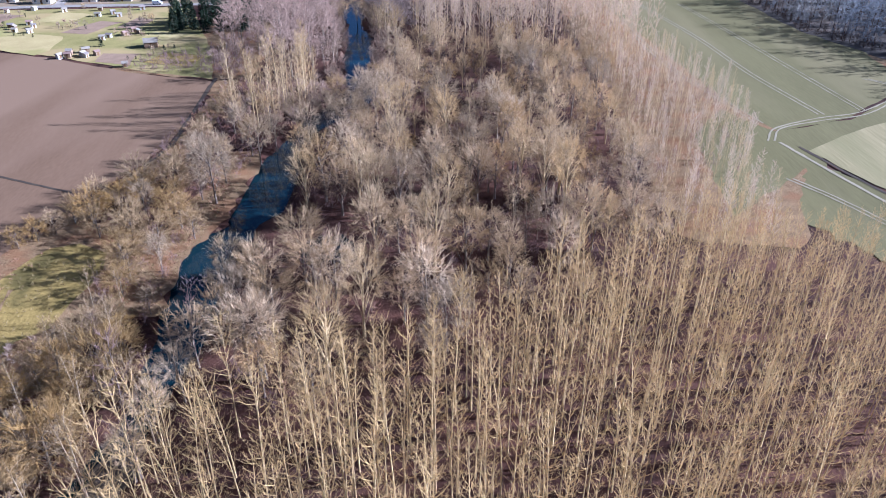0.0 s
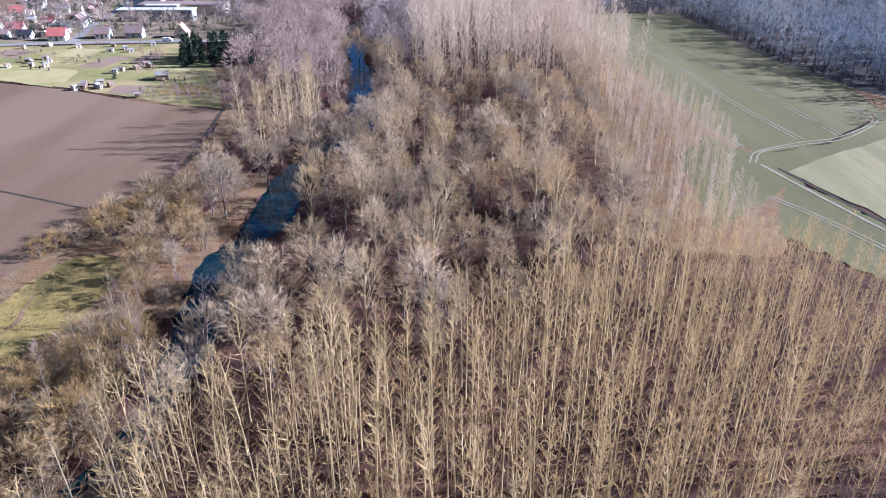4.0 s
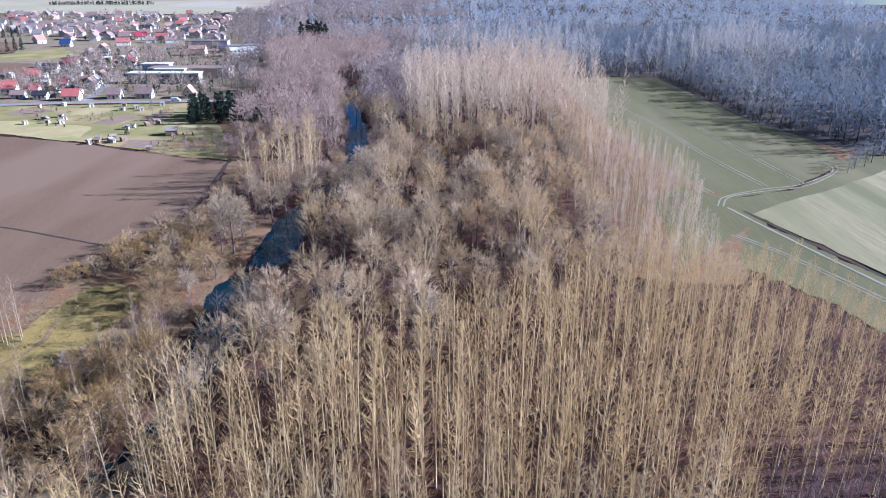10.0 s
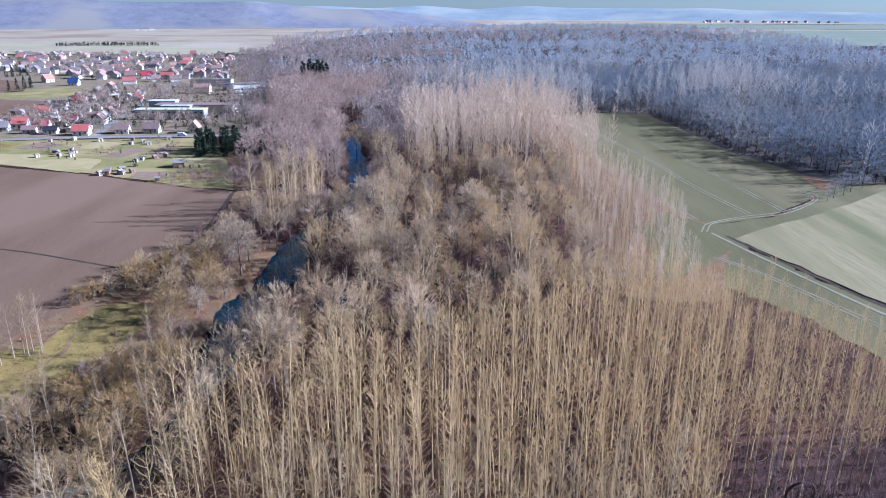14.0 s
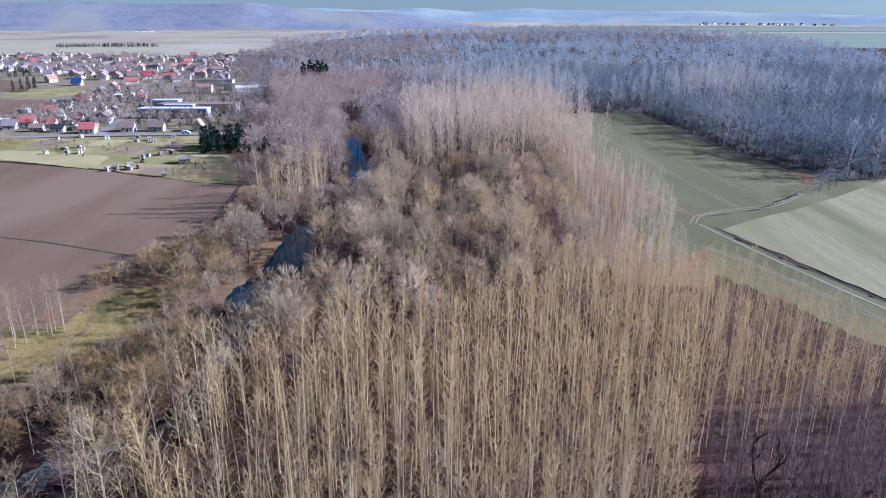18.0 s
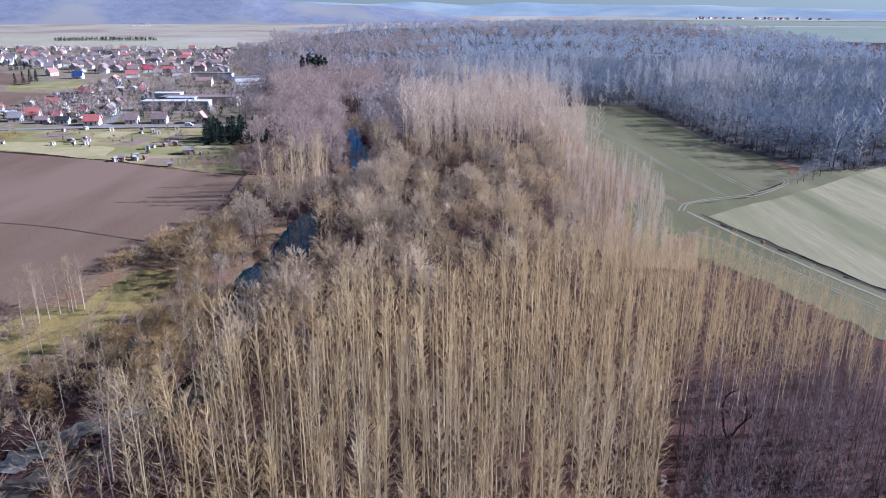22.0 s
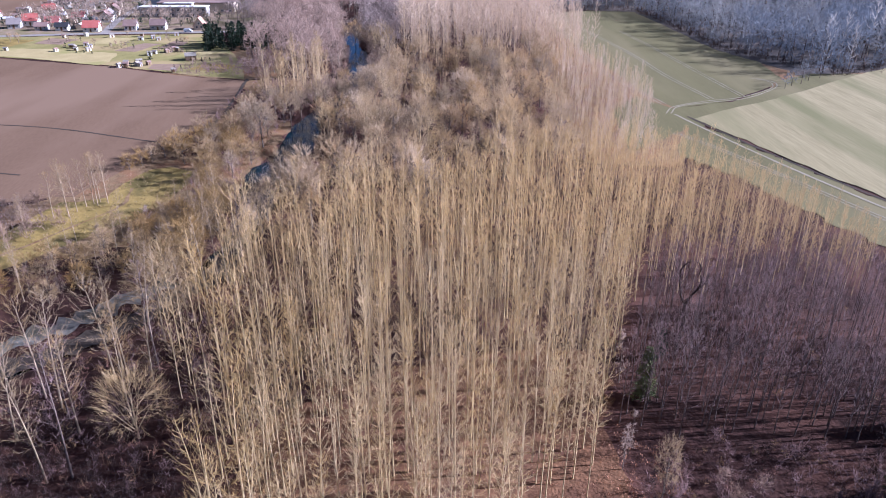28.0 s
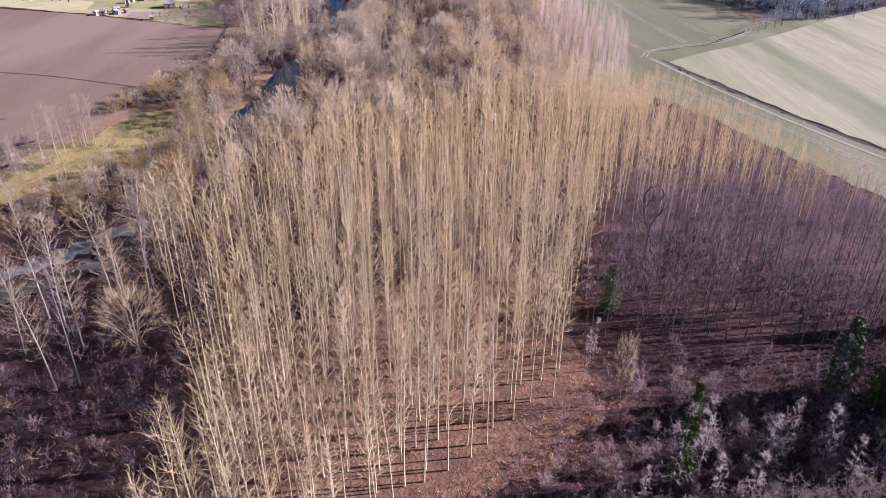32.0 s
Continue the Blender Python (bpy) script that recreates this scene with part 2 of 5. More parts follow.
    "slate": surface("grey_roof_sheets", (0.15, 0.125, 0.115), (0.27, 0.23, 0.215), 2, 0.35, 0.7, 0.02, island=0.25),
    "black": surface("black_roof_tiles", (0.03, 0.03, 0.034), (0.06, 0.06, 0.065), 2, 0.35, 0.6, 0.02),
    "blue": surface("dark_blue_roof", (0.03, 0.05, 0.14), (0.06, 0.09, 0.22), 2, 0.35, 0.6, 0.02),
    "flatroof": surface("pale_flat_roof", (0.50, 0.49, 0.48), (0.66, 0.64, 0.62), 5, 0.6, 0.8, 0.01),
    "shed_wood": surface("weathered_boards", (0.16, 0.11, 0.075), (0.28, 0.20, 0.14), 1, 0.1, 0.9, 0.01, island=0.3),
    "shed_white": surface("white_painted_board", (0.64, 0.62, 0.58), (0.80, 0.78, 0.74), 1, 0.2, 0.7, island=0.1),
    "greenroof": surface("grey_brown_roofing", (0.20, 0.175, 0.145), (0.33, 0.29, 0.24), 1, 0.2, 0.8, island=0.2),
    "brick": surface("chimney_brick", (0.26, 0.11, 0.075), (0.38, 0.18, 0.12), 0.5, 0.08, 0.9, 0.01),
    "door": surface("brown_door_paint", (0.12, 0.07, 0.04), (0.18, 0.11, 0.06), 1, 0.1, 0.6),
    "plastic": surface("white_window_frame", (0.70, 0.70, 0.69), (0.80, 0.80, 0.79), 1, 0.2, 0.5),
    "carwhite": surface("white_car_paint", (0.72, 0.73, 0.74), (0.80, 0.80, 0.81), 1, 0.2, 0.25, spec=0.5),
    "rubber": surface("tyre_rubber", (0.02, 0.02, 0.02), (0.04, 0.04, 0.04), 0.3, 0.05, 0.85),
    "yard": surface("village_yards", (0.15, 0.105, 0.068), (0.33, 0.245, 0.165), 7, 2.0, 0.95, 0.05, (0.19, 0.16, 0.075), 12),
    "plot": surface("dug_garden_soil", (0.20, 0.135, 0.09), (0.30, 0.21, 0.145), 4, 0.4, 0.95, 0.06),
}


def glassy(name, colour, rough, ripple=0.0):
    m = bpy.data.materials.new(name)
    m.use_nodes = True
    n, ln = m.node_tree.nodes, m.node_tree.links.new
    b = n["Principled BSDF"]
    b.inputs["Base Color"].default_value, b.inputs["Roughness"].default_value, b.inputs["IOR"].default_value = (*colour, 1), rough, 1.33 if ripple else 1.5
    if ripple:
        g, t, u = n.new("ShaderNodeNewGeometry"), n.new("ShaderNodeTexNoise"), n.new("ShaderNodeBump")
        t.inputs["Scale"].default_value, t.inputs["Detail"].default_value = 1.2, 3
        u.inputs["Strength"].default_value, u.inputs["Distance"].default_value = 0.35, ripple
        ln(g.outputs["Position"], t.inputs["Vector"])
        ln(t.outputs["Fac"], u.inputs["Height"])
        ln(u.outputs[0], b.inputs["Normal"])
    return m


M["water"] = glassy("river_water", (0.007, 0.021, 0.029), 0.02, 0.012)
M["glass"] = glassy("window_glass", (0.03, 0.035, 0.04), 0.08)


# ---- mesh helpers ----
def mesh_of(name, v, f, mats, idx=None):
    """A mesh from arrays of corners and triangles (or quads)."""
    v, f = np.asarray(v, np.float32), np.asarray(f, np.int32)
    k = f.shape[1]
    me = bpy.data.meshes.new(name)
    me.vertices.add(len(v))
    me.vertices.foreach_set("co", v.ravel())
    me.loops.add(f.size)
    me.loops.foreach_set("vertex_index", f.ravel())
    me.polygons.add(len(f))
    me.polygons.foreach_set("loop_start", np.arange(0, f.size, k, dtype=np.int32))
    for mt in mats:
        me.materials.append(mt)
    if idx is not None:
        me.polygons.foreach_set("material_index", np.asarray(idx, np.int32))
    me.update(calc_edges=True)
    return me


def child(name, me, parent, at=None, label=""):
    ob = new(name, me)
    ob.parent = parent
    if at is not None:
        ob.matrix_basis = at
    return tagged(ob, label)


def part(name, bm, material, parent, label=""):
    me = bpy.data.meshes.new(name)
    bm.to_mesh(me)
    bm.free()
    me.materials.append(material)
    return child(name, me, parent, None, label)


def add_box(bm, x0, x1, y0, y1, z0, z1):
    p = [bm.verts.new((x, y, z)) for z in (z0, z1) for x, y in ((x0, y0), (x1, y0), (x1, y1), (x0, y1))]
    for q in ((3, 2, 1, 0), (4, 5, 6, 7), (0, 1, 5, 4), (1, 2, 6, 5), (2, 3, 7, 6), (3, 0, 4, 7)):
        bm.faces.new([p[i] for i in q])
    return bm


def inside(poly, x, y):
    x, y = np.asarray(x, float), np.asarray(y, float)
    ok = np.zeros(x.shape, bool)
    for (ax, ay), (bx, by) in zip(poly, poly[1:] + poly[:1]):
        cross = (ay > y) != (by > y)
        with np.errstate(divide="ignore", invalid="ignore"):
            ok ^= cross & (x < (bx - ax) * (y - ay) / (by - ay) + ax)
    return ok


def smooth_line(pts, step=3.0):
    """Catmull-Rom through the points."""
    p = [np.array(q, float) for q in pts]
    p = [2 * p[0] - p[1]] + p + [2 * p[-1] - p[-2]]
    out = []
    for a, b, c, d in zip(p, p[1:], p[2:], p[3:]):
        for t in np.arange(0, 1, step / max(step, np.linalg.norm(c - b))):
            out.append(0.5 * (2 * b + (c - a) * t + (2 * a - 5 * b + 4 * c - d) * t**2 + (3 * b - a - 3 * c + d) * t**3))
    return np.array(out + [p[-2]])


def strip(name, pts, width, z, material, label, category, wobble=0.0, step=3.0):
    line = smooth_line(pts, step)
    d = np.gradient(line, axis=0)
    d /= np.linalg.norm(d, axis=1)[:, None]
    side = np.stack([-d[:, 1], d[:, 0]], 1)
    rng = np.random.default_rng(len(name) * 7 + len(line))
    wl, wr = (width / 2 + wobble * rng.uniform(-1, 1, len(line)) for _ in "lr")
    a, b = line + side * wl[:, None], line - side * wr[:, None]
    n = len(line)
    v = np.concatenate([np.c_[a, np.full(n, z)], np.c_[b, np.full(n, z)]])
    i = np.arange(n - 1)
    return tagged(new(name, mesh_of(name, v, np.stack([i, i + n, i + n + 1, i + 1], 1), [material])), label, category, "", "structure")


def sheet(name, poly, z, material, label, category, ragged=0.6, every=5.0):
    """A field: a flat sheet with a ragged edge."""
    rng = np.random.default_rng(len(name) * 31 + len(poly))
    bm = bmesh.new()
    ring = []
    for (ax, ay), (bx, by) in zip(poly, poly[1:] + poly[:1]):
        k = max(1, int(math.hypot(bx - ax, by - ay) / every))
        for j in range(k):
            ring.append(bm.verts.new((ax + (bx - ax) * j / k + rng.uniform(-ragged, ragged), ay + (by - ay) * j / k + rng.uniform(-ragged, ragged), z)))
    bmesh.ops.triangle_fill(bm, use_beauty=True, edges=[bm.edges.new((p, q)) for p, q in zip(ring, ring[1:] + ring[:1])], normal=(0, 0, 1))
    me = bpy.data.meshes.new(name)
    bm.to_mesh(me)
    bm.free()
    me.materials.append(material)
    return tagged(new(name, me), label, category, "", "structure")


# ---- ground and river ----
RIVER = [(-130, 42), (-104, 54), (-86, 65), (-73, 74.5), (-62.5, 85), (-54.5, 97), (-49.5, 111), (-47.5, 132), (-48.5, 150), (-50.5, 167), (-49.5, 179), (-46, 193), (-46.5, 212), (-46.5, 232), (-43, 248), (-36, 264), (-33, 278), (-36, 295), (-40, 325), (-41.5, 345), (-47, 372), (-55, 424), (-58, 456), (-50, 500), (-30, 560), (-10, 640)]
river = smooth_line(RIVER, 3.0)


def river_far(x, y):
    x, y = np.asarray(x, float), np.asarray(y, float)
    best = np.full(x.shape, 1e9)
    for px_, py_ in river:
        np.minimum(best, (x - px_) ** 2 + (y - py_) ** 2, out=best)
    return np.sqrt(best)


def grown(a, b, step, far, rate=1.25):
    mid = list(np.arange(a, b + step / 2, step))
    s, lo, hi = step, [], []
    while (hi[-1] if hi else b) < far:
        s *= rate
        hi.append((hi[-1] if hi else mid[-1]) + s)
        lo.append((lo[-1] if lo else a) - s)
    return np.array(lo[::-1] + mid + hi)


gx, gy = grown(-110, 120, 2.2, 4700), grown(10, 520, 2.2, 4700)
X, Y = np.meshgrid(gx, gy)
near = (np.abs(X) < 200) & (Y > -60) & (Y < 700)
far_r = np.full(X.shape, 99.0)
far_r[near] = river_far(X[near], Y[near])
hump = np.array([noise.noise(Vector((x / 9, y / 9, 0.3))) for x, y in zip(X[near], Y[near])])
Z = np.zeros(X.shape)
Z[near] = -0.12 + 0.12 * hump
neck = 4.3 - 2.3 * np.exp(-(((Y - 185.5) / 3.5) ** 2)) - 2.6 * np.exp(-(((Y - 236) / 13) ** 2)) - 0.9 * np.exp(-(((Y - 300) / 9) ** 2)) - 2.8 * np.exp(-(((Y - 124) / 22) ** 2)) - 3.1 * (Y < 104) - 2.4 * np.exp(-(((Y - 374) / 12) ** 2))
bed = np.clip((far_r - neck) / 2.0, 0, 1)
Z -= 1.9 * (1 - bed * bed * (3 - 2 * bed))
Z[~near] = -0.12
nx, ny = len(gx), len(gy)
ii, jj = np.meshgrid(np.arange(nx - 1), np.arange(ny - 1))
q0 = (jj * nx + ii).ravel()
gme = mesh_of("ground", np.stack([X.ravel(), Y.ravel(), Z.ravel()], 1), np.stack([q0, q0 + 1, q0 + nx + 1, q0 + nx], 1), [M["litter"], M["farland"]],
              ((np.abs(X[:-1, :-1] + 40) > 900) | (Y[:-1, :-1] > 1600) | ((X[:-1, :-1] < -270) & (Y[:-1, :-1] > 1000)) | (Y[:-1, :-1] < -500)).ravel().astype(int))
gme.polygons.foreach_set("use_smooth", np.ones(len(gme.polygons), bool))
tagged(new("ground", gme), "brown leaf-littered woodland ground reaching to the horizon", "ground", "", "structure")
strip("water", RIVER, 13.4, -0.95, M["water"], "calm dark blue river winding between wooded banks", "river")

# one dark water sheet covers the pool and the shadow beside it
sheet("pond", [(-33, 175), (-30, 179.5), (-25, 180), (-21.5, 176), (-20, 171.5), (-23, 168.5), (-28, 169.5), (-32, 171.5)], 0.03, M["water"], "small dark pool and painted shadow among the woodland trees", "pond", 0.5, 1.5)

# ---- fields, roads and tracks ----
sheet("brown_field", [(-97, 152), (-93, 170), (-87, 199), (-82, 216), (-80, 232), (-85, 286), (-113, 294), (-157, 314), (-203, 328), (-300, 352), (-340, 240), (-220, 150), (-135, 142)], 0.05, M["plough"], "bare ploughed brown field with faint furrows", "field")
sheet("fallow_strip", [(-99, 149), (-135, 139), (-220, 147), (-260, 110), (-150, 95), (-104, 118)], 0.05, M["bank"], "dull green-brown fallow strip beside the ploughed field", "field")
sheet("garden_land", [(-86, 289), (-113, 297), (-157, 317), (-203, 331), (-300, 355), (-330, 380), (-244, 392), (-142, 405), (-130, 402), (-112, 360), (-95, 320)], 0.04, M["lawn"], "mown yellow-green allotment grass", "garden ground")
sheet("dry_garden_plot", [(-204, 333), (-163, 317), (-160, 324), (-165, 345), (-200, 356), (-270, 362), (-280, 352)], 0.08, M["tan"], "pale dry grass plot in the allotments", "garden ground")
sheet("dug_plot", [(-136, 309), (-121, 304.5), (-124, 320), (-138, 320)], 0.09, M["plot"], "dug brown vegetable plot", "garden ground")
sheet("dug_plot", [(-170, 352), (-158, 350), (-152, 372), (-163, 374)], 0.09, M["plot"], "dug brown vegetable plot", "garden ground")
sheet("green_field", [(71, 496), (106, 509), (138, 504), (143, 443), (147, 364), (158, 330), (154, 296), (143, 280), (116, 255), (91, 244), (85, 268), (80, 319), (74, 387), (70, 440)], 0.05, M["green"], "smooth green field of winter cereal", "field")
sheet("pale_field", [(93.5, 229), (103, 237), (136, 259), (195, 305), (262, 350), (420, 440), (520, 300), (330, 60), (160, 60), (127, 139), (115, 167), (106, 193)], 0.06, M["pale"], "pale harvested field with greenish worn patches", "field")
sheet("field_margin", [(90, 243), (116, 254), (143, 278), (150, 290), (170, 305), (198, 305), (140, 257), (107, 235), (95, 224), (60, 190), (66, 240), (80, 262)], 0.04, M["green"], "rough grassy margin between two fields", "grass margin")
sheet("grass_verge", [(91, 228), (104, 192), (113, 166), (125, 139), (158, 60), (138, 60), (108, 110), (97, 140), (87, 168), (74, 190), (74, 226)], 0.028, M["green"], "green grass verge along the field ditch", "grass margin", 1.5, 2.5)
sheet("meadow", [(-99, 148), (-88, 150), (-87, 168), (-80, 176), (-73, 172), (-69, 160), (-71, 147), (-76, 136), (-83, 124), (-93, 110), (-112, 98), (-135, 96), (-106, 122)], 0.05, M["meadow"], "yellowish winter meadow with a worn path", "meadow", 1.2)
strip("meadow_path", [(-104, 108), (-94, 122), (-87, 135), (-82, 146), (-84, 158)], 0.9, 0.08, M["bank"], "worn pale path across the meadow", "path", 0.4)
strip("field_ditch", [(-85, 290), (-83, 270), (-80.5, 245), (-79, 228), (-81, 215)], 1.3, 0.09, M["ditch"], "dark narrow drainage ditch along the brown field", "ditch", 0.15)
strip("field_verge", [(-80, 288), (-77, 262), (-75, 238), (-76, 220), (-82, 198), (-88, 172)], 7.0, 0.02, M["bank"], "tawny grass verge beside the ditch", "grass margin", 1.2)
strip("furrow_line", [(-240, 229), (-180, 221), (-135, 214.5), (-92, 199)], 0.8, 0.09, M["ditch"], "dark drill line across the ploughed field", "furrow", 0.1)
strip("furrow_line", [(-260, 190), (-170, 178), (-120, 168)], 0.8, 0.09, M["ditch"], "dark drill line across the ploughed field", "furrow", 0.1)
strip("silt_bar", [(-120, 57), (-94, 70.5), (-80, 79), (-71, 86.8), (-64, 95), (-58.5, 101.5), (-54.5, 105.5)], 5.6, 0.06, M["silt"], "grey silt bar beside the river", "river bank", 1.6, 1.5)
strip("river_bank", [(-59, 150), (-60, 175), (-57.5, 188), (-57, 205), (-58, 225)], 11.0, 0.03, M["bank"], "tawny grass bank above the river", "river bank", 1.2)
strip("ditch_track", [(92, 232), (98, 211), (106, 187), (115, 162.5), (126, 137), (150, 90)], 0.9, 0.10, M["ditch"], "dark ditch beside the pale field", "ditch", 0.2)
strip("dirt_track", [(88, 235), (94, 213), (101.5, 188), (110, 163), (121, 136), (146, 86)], 1.0, 0.10, M["track"], "pale dirt wheel track along the ditch", "track", 0.1)
for off in (-0.9, 0.9):
    strip("wheel_track", [(86 + off, 236), (92 + off, 246), (108 + off * 0.6, 254 - off), (122 + off * 0.6, 259 - off), (138, 272 - off), (145 + off, 281), (146 + off, 289), (141 + off, 295)], 0.55, 0.11, M["track"], "pale tractor wheel rut looping at the field corner", "track", 0.1, 2.0)
    strip("wheel_track", [(109.5 + off, 258), (103 + off, 300), (99 + off, 352), (91 + off, 408), (83 + off, 464), (79 + off, 496)], 0.5, 0.11, M["track"], "pale tractor wheel rut along the green field", "track", 0.1)
    strip("wheel_track", [(88 + off, 250), (82 + off, 278), (77.5 + off, 300), (75 + off, 331), (73 + off, 387)], 0.6, 0.11, M["track"], "pale tractor wheel rut along the green field", "track", 0.1)
    strip("wheel_track", [(124 + off, 262), (120 + off, 310), (116 + off, 360), (110 + off, 420)], 0.35, 0.11, M["track"], "faint tractor wheel rut along the green field", "track", 0.1)
for off in (-0.8, 0.8):
    strip("wheel_track", [(81 + off, 211), (87.5 + off, 200), (93 + off, 188), (102 + off, 165), (112 + off, 140), (132 + off, 92)], 0.5, 0.10, M["track"], "pale wheel rut on the grass verge", "track", 0.1)
strip("village_road", [(-420, 366), (-300, 386), (-244, 396), (-198, 405), (-142, 411), (-120, 414)], 6.0, 0.07, M["asphalt"], "grey asphalt village road", "road")
strip("village_street", [(-198, 406), (-210, 454), (-219, 506), (-228, 550), (-240, 620), (-262, 720)], 5.0, 0.075, M["asphalt"], "narrow grey asphalt street between houses", "road")

# this lighter sheet paints sunlit ground under the front poplars
sheet("plantation_floor", [(-24, 14), (-8, 12), (8, 24), (18, 33), (26, 43), (26, 58), (29, 74), (20, 84), (0, 78), (-18, 72), (-28, 56), (-27, 34)], 0.06, M["sunlit_litter"], "russet leaf litter under the plantation, coloured lighter as if sunlit", "ground", 2.0, 2.5)
sheet("field_edge", [(46, 180), (70, 176), (92, 228), (90, 262), (84, 330), (76, 440), (50, 440), (48, 330)], 0.03, M["bank"], "rough tawny grass at the edge of the green field", "grass margin", 1.5, 4.0)
sheet("meadow_edge", [(-112, 112), (-104, 150), (-97, 176), (-76, 186), (-60, 180), (-60, 150), (-64, 132), (-78, 116)], 0.035, M["bank"], "rough tawny grass round the meadow", "grass margin", 1.5, 3.0)
sheet("garden_scrubland", [(-126, 297), (-84, 288), (-72, 290), (-78, 350), (-84, 386), (-112, 392), (-116, 345)], 0.03, M["bank"], "rough scrubby ground between allotments and wood", "ground", 1.5, 4.0)
# dark strip paints the shade of the steep bank below the silt
strip("wet_bank", [(-76, 73), (-66, 80.5), (-57, 91), (-51.5, 101), (-47, 108), (-46, 118)], 5.5, 0.045, M["ditch"], "river bank below the silt bar, coloured dark for its shade", "river bank", 1.0, 1.5)
sheet("field_corner", [(138, 270), (150, 300), (156, 336), (174, 326), (184, 306), (200, 312), (196, 302), (160, 284)], 0.026, M["bank"], "rough tawny grass at the field corner", "grass margin", 1.0, 3.0)
sheet("forest_floor", [(132, 500), (138, 444), (143, 366), (150, 345), (162, 318), (168, 297), (200, 308), (262, 354), (420, 446), (520, 620), (600, 960), (665, 1300), (-300, 1300), (-262, 1100), (-205, 800), (-132, 640), (-40, 640), (-20, 560), (-30, 510), (20, 520), (48, 528), (72, 504), (106, 514)], 0.03, M["duff"], "dull grey-brown floor of the leafless forest", "ground", 1.5, 8.0)
sheet("forest_floor", [(-300, 1304), (665, 1304), (720, 1500), (760, 1900), (700, 2250), (380, 2400), (30, 2150), (-190, 1950), (-280, 1500)], 0.3, M["duff"], "dull grey-brown floor of the distant forest", "ground", 6.0, 30.0)

# ---- trees ----
def unit(a):
    return a / np.maximum(np.linalg.norm(a, axis=-1, keepdims=True), 1e-9)


def cones(a, b, ra, sides=3):
    """Pointed tapering stems from a to b."""
    n = len(a)
    d = unit(b - a)
    s = unit(np.cross(d, np.where(np.abs(d[:, 2:]) > 0.9, [[1.0, 0, 0]], [[0, 0, 1.0]])))
    u = np.cross(d, s)
    ang = np.arange(sides) * 2 * np.pi / sides
    ring = a[:, None] + np.asarray(ra)[:, None, None] * (np.cos(ang)[None, :, None] * s[:, None] + np.sin(ang)[None, :, None] * u[:, None])
    v = np.concatenate([ring, b[:, None]], 1).reshape(-1, 3)
    base = np.arange(n)[:, None] * (sides + 1)
    k = np.arange(sides)
    f = np.stack([base + k, base + (k + 1) % sides, np.broadcast_to(base + sides, (n, sides))], -1).reshape(-1, 3)
    return v, f


def blades(a, b, w, rng, heart=None, rough=0.9):
    """Thin twigs: long narrow triangles, lying round the crown's heart if one is given."""
    d = unit(b - a)
    out = rng.normal(size=d.shape)
    if heart is not None:
        out = unit((a + b) / 2 - heart(a)) + rough * out
    s = unit(np.cross(d, out))
    v = np.stack([a - s * np.asarray(w)[:, None] / 2, a + s * np.asarray(w)[:, None] / 2, b], 1).reshape(-1, 3)
    return v, np.arange(len(v)).reshape(-1, 3)


def ribbons(a, m, b, w, rng):
    """Thin limbs that bend at m: narrowing strips from a through m to a point at b."""
    s = unit(np.cross(unit(b - a), rng.normal(size=a.shape))) * np.asarray(w)[:, None] / 2
    v = np.stack([a - s, a + s, m - s * 0.75, m + s * 0.75, b], 1).reshape(-1, 3)
    f = (np.arange(len(a))[:, None, None] * 5 + np.array([[0, 1, 3], [0, 3, 2], [2, 3, 4]])[None]).reshape(-1, 3)
    return v, f


def joined(pieces):
    vs, fs, o = [], [], 0
    for v, f in pieces:
        vs.append(v)
        fs.append(f + o)
        o += len(v)
    return np.concatenate(vs), np.concatenate(fs)


def trunk_tube(pts, radii, sides):
    pts = np.asarray(pts, float)
    n = len(pts)
    ang = np.arange(sides) * 2 * np.pi / sides
    ring = np.stack([np.cos(ang), np.sin(ang), 0 * ang], 1)
    v = (pts[:, None] + np.asarray(radii)[:, None, None] * ring[None]).reshape(-1, 3)
    i, k = np.meshgrid(np.arange(n - 1), np.arange(sides), indexing="ij")
    a, b = i * sides + k, i * sides + (k + 1) % sides
    c, d = a + sides, b + sides
    return v, np.concatenate([np.stack([a, b, d], -1).reshape(-1, 3), np.stack([a, d, c], -1).reshape(-1, 3)])


def grow(seed, H, r0, clear, n1, n2, n3, elev, l1, l2, tw, width, lift=0.35, spread=0.55, shape="cone", sides=5, lean=0.02, stop=1.0, limbs=True, tip=0.15, taper=0.93, puff=False):
    """A bare tree: tapered trunk with limbs, and a crown of branchlets and twigs. Returns trunk and crown arrays."""
    rng = np.random.default_rng(seed)
    segs = 6 if sides > 3 else 2
    t = np.linspace(0, 1, segs + 1)
    bend = rng.normal(0, lean, 2) * H
    wig = np.cumsum(rng.normal(0, lean * 0.25 * H / segs, (segs + 1, 2)), 0)
    top = H * stop
    tp = np.c_[bend[0] * t**2 + wig[:, 0], bend[1] * t**2 + wig[:, 1], -0.3 + (top + 0.3) * t]
    rad = r0 * (1 - taper * t) * (1 + 0.35 * np.exp(-t * 25))
    pieces = [trunk_tube(tp, rad, sides)]
    s1 = np.sort(rng.uniform(clear, 0.98, n1))
    on = np.stack([np.interp(s1, t, tp[:, k]) for k in range(3)], 1)
    az = np.arange(n1) * 2.4 + rng.normal(0, 0.4, n1)
    u = (s1 - clear) / (1 - clear)
    el = np.radians(elev[0] + (elev[1] - elev[0]) * u) + rng.normal(0, 0.12, n1)
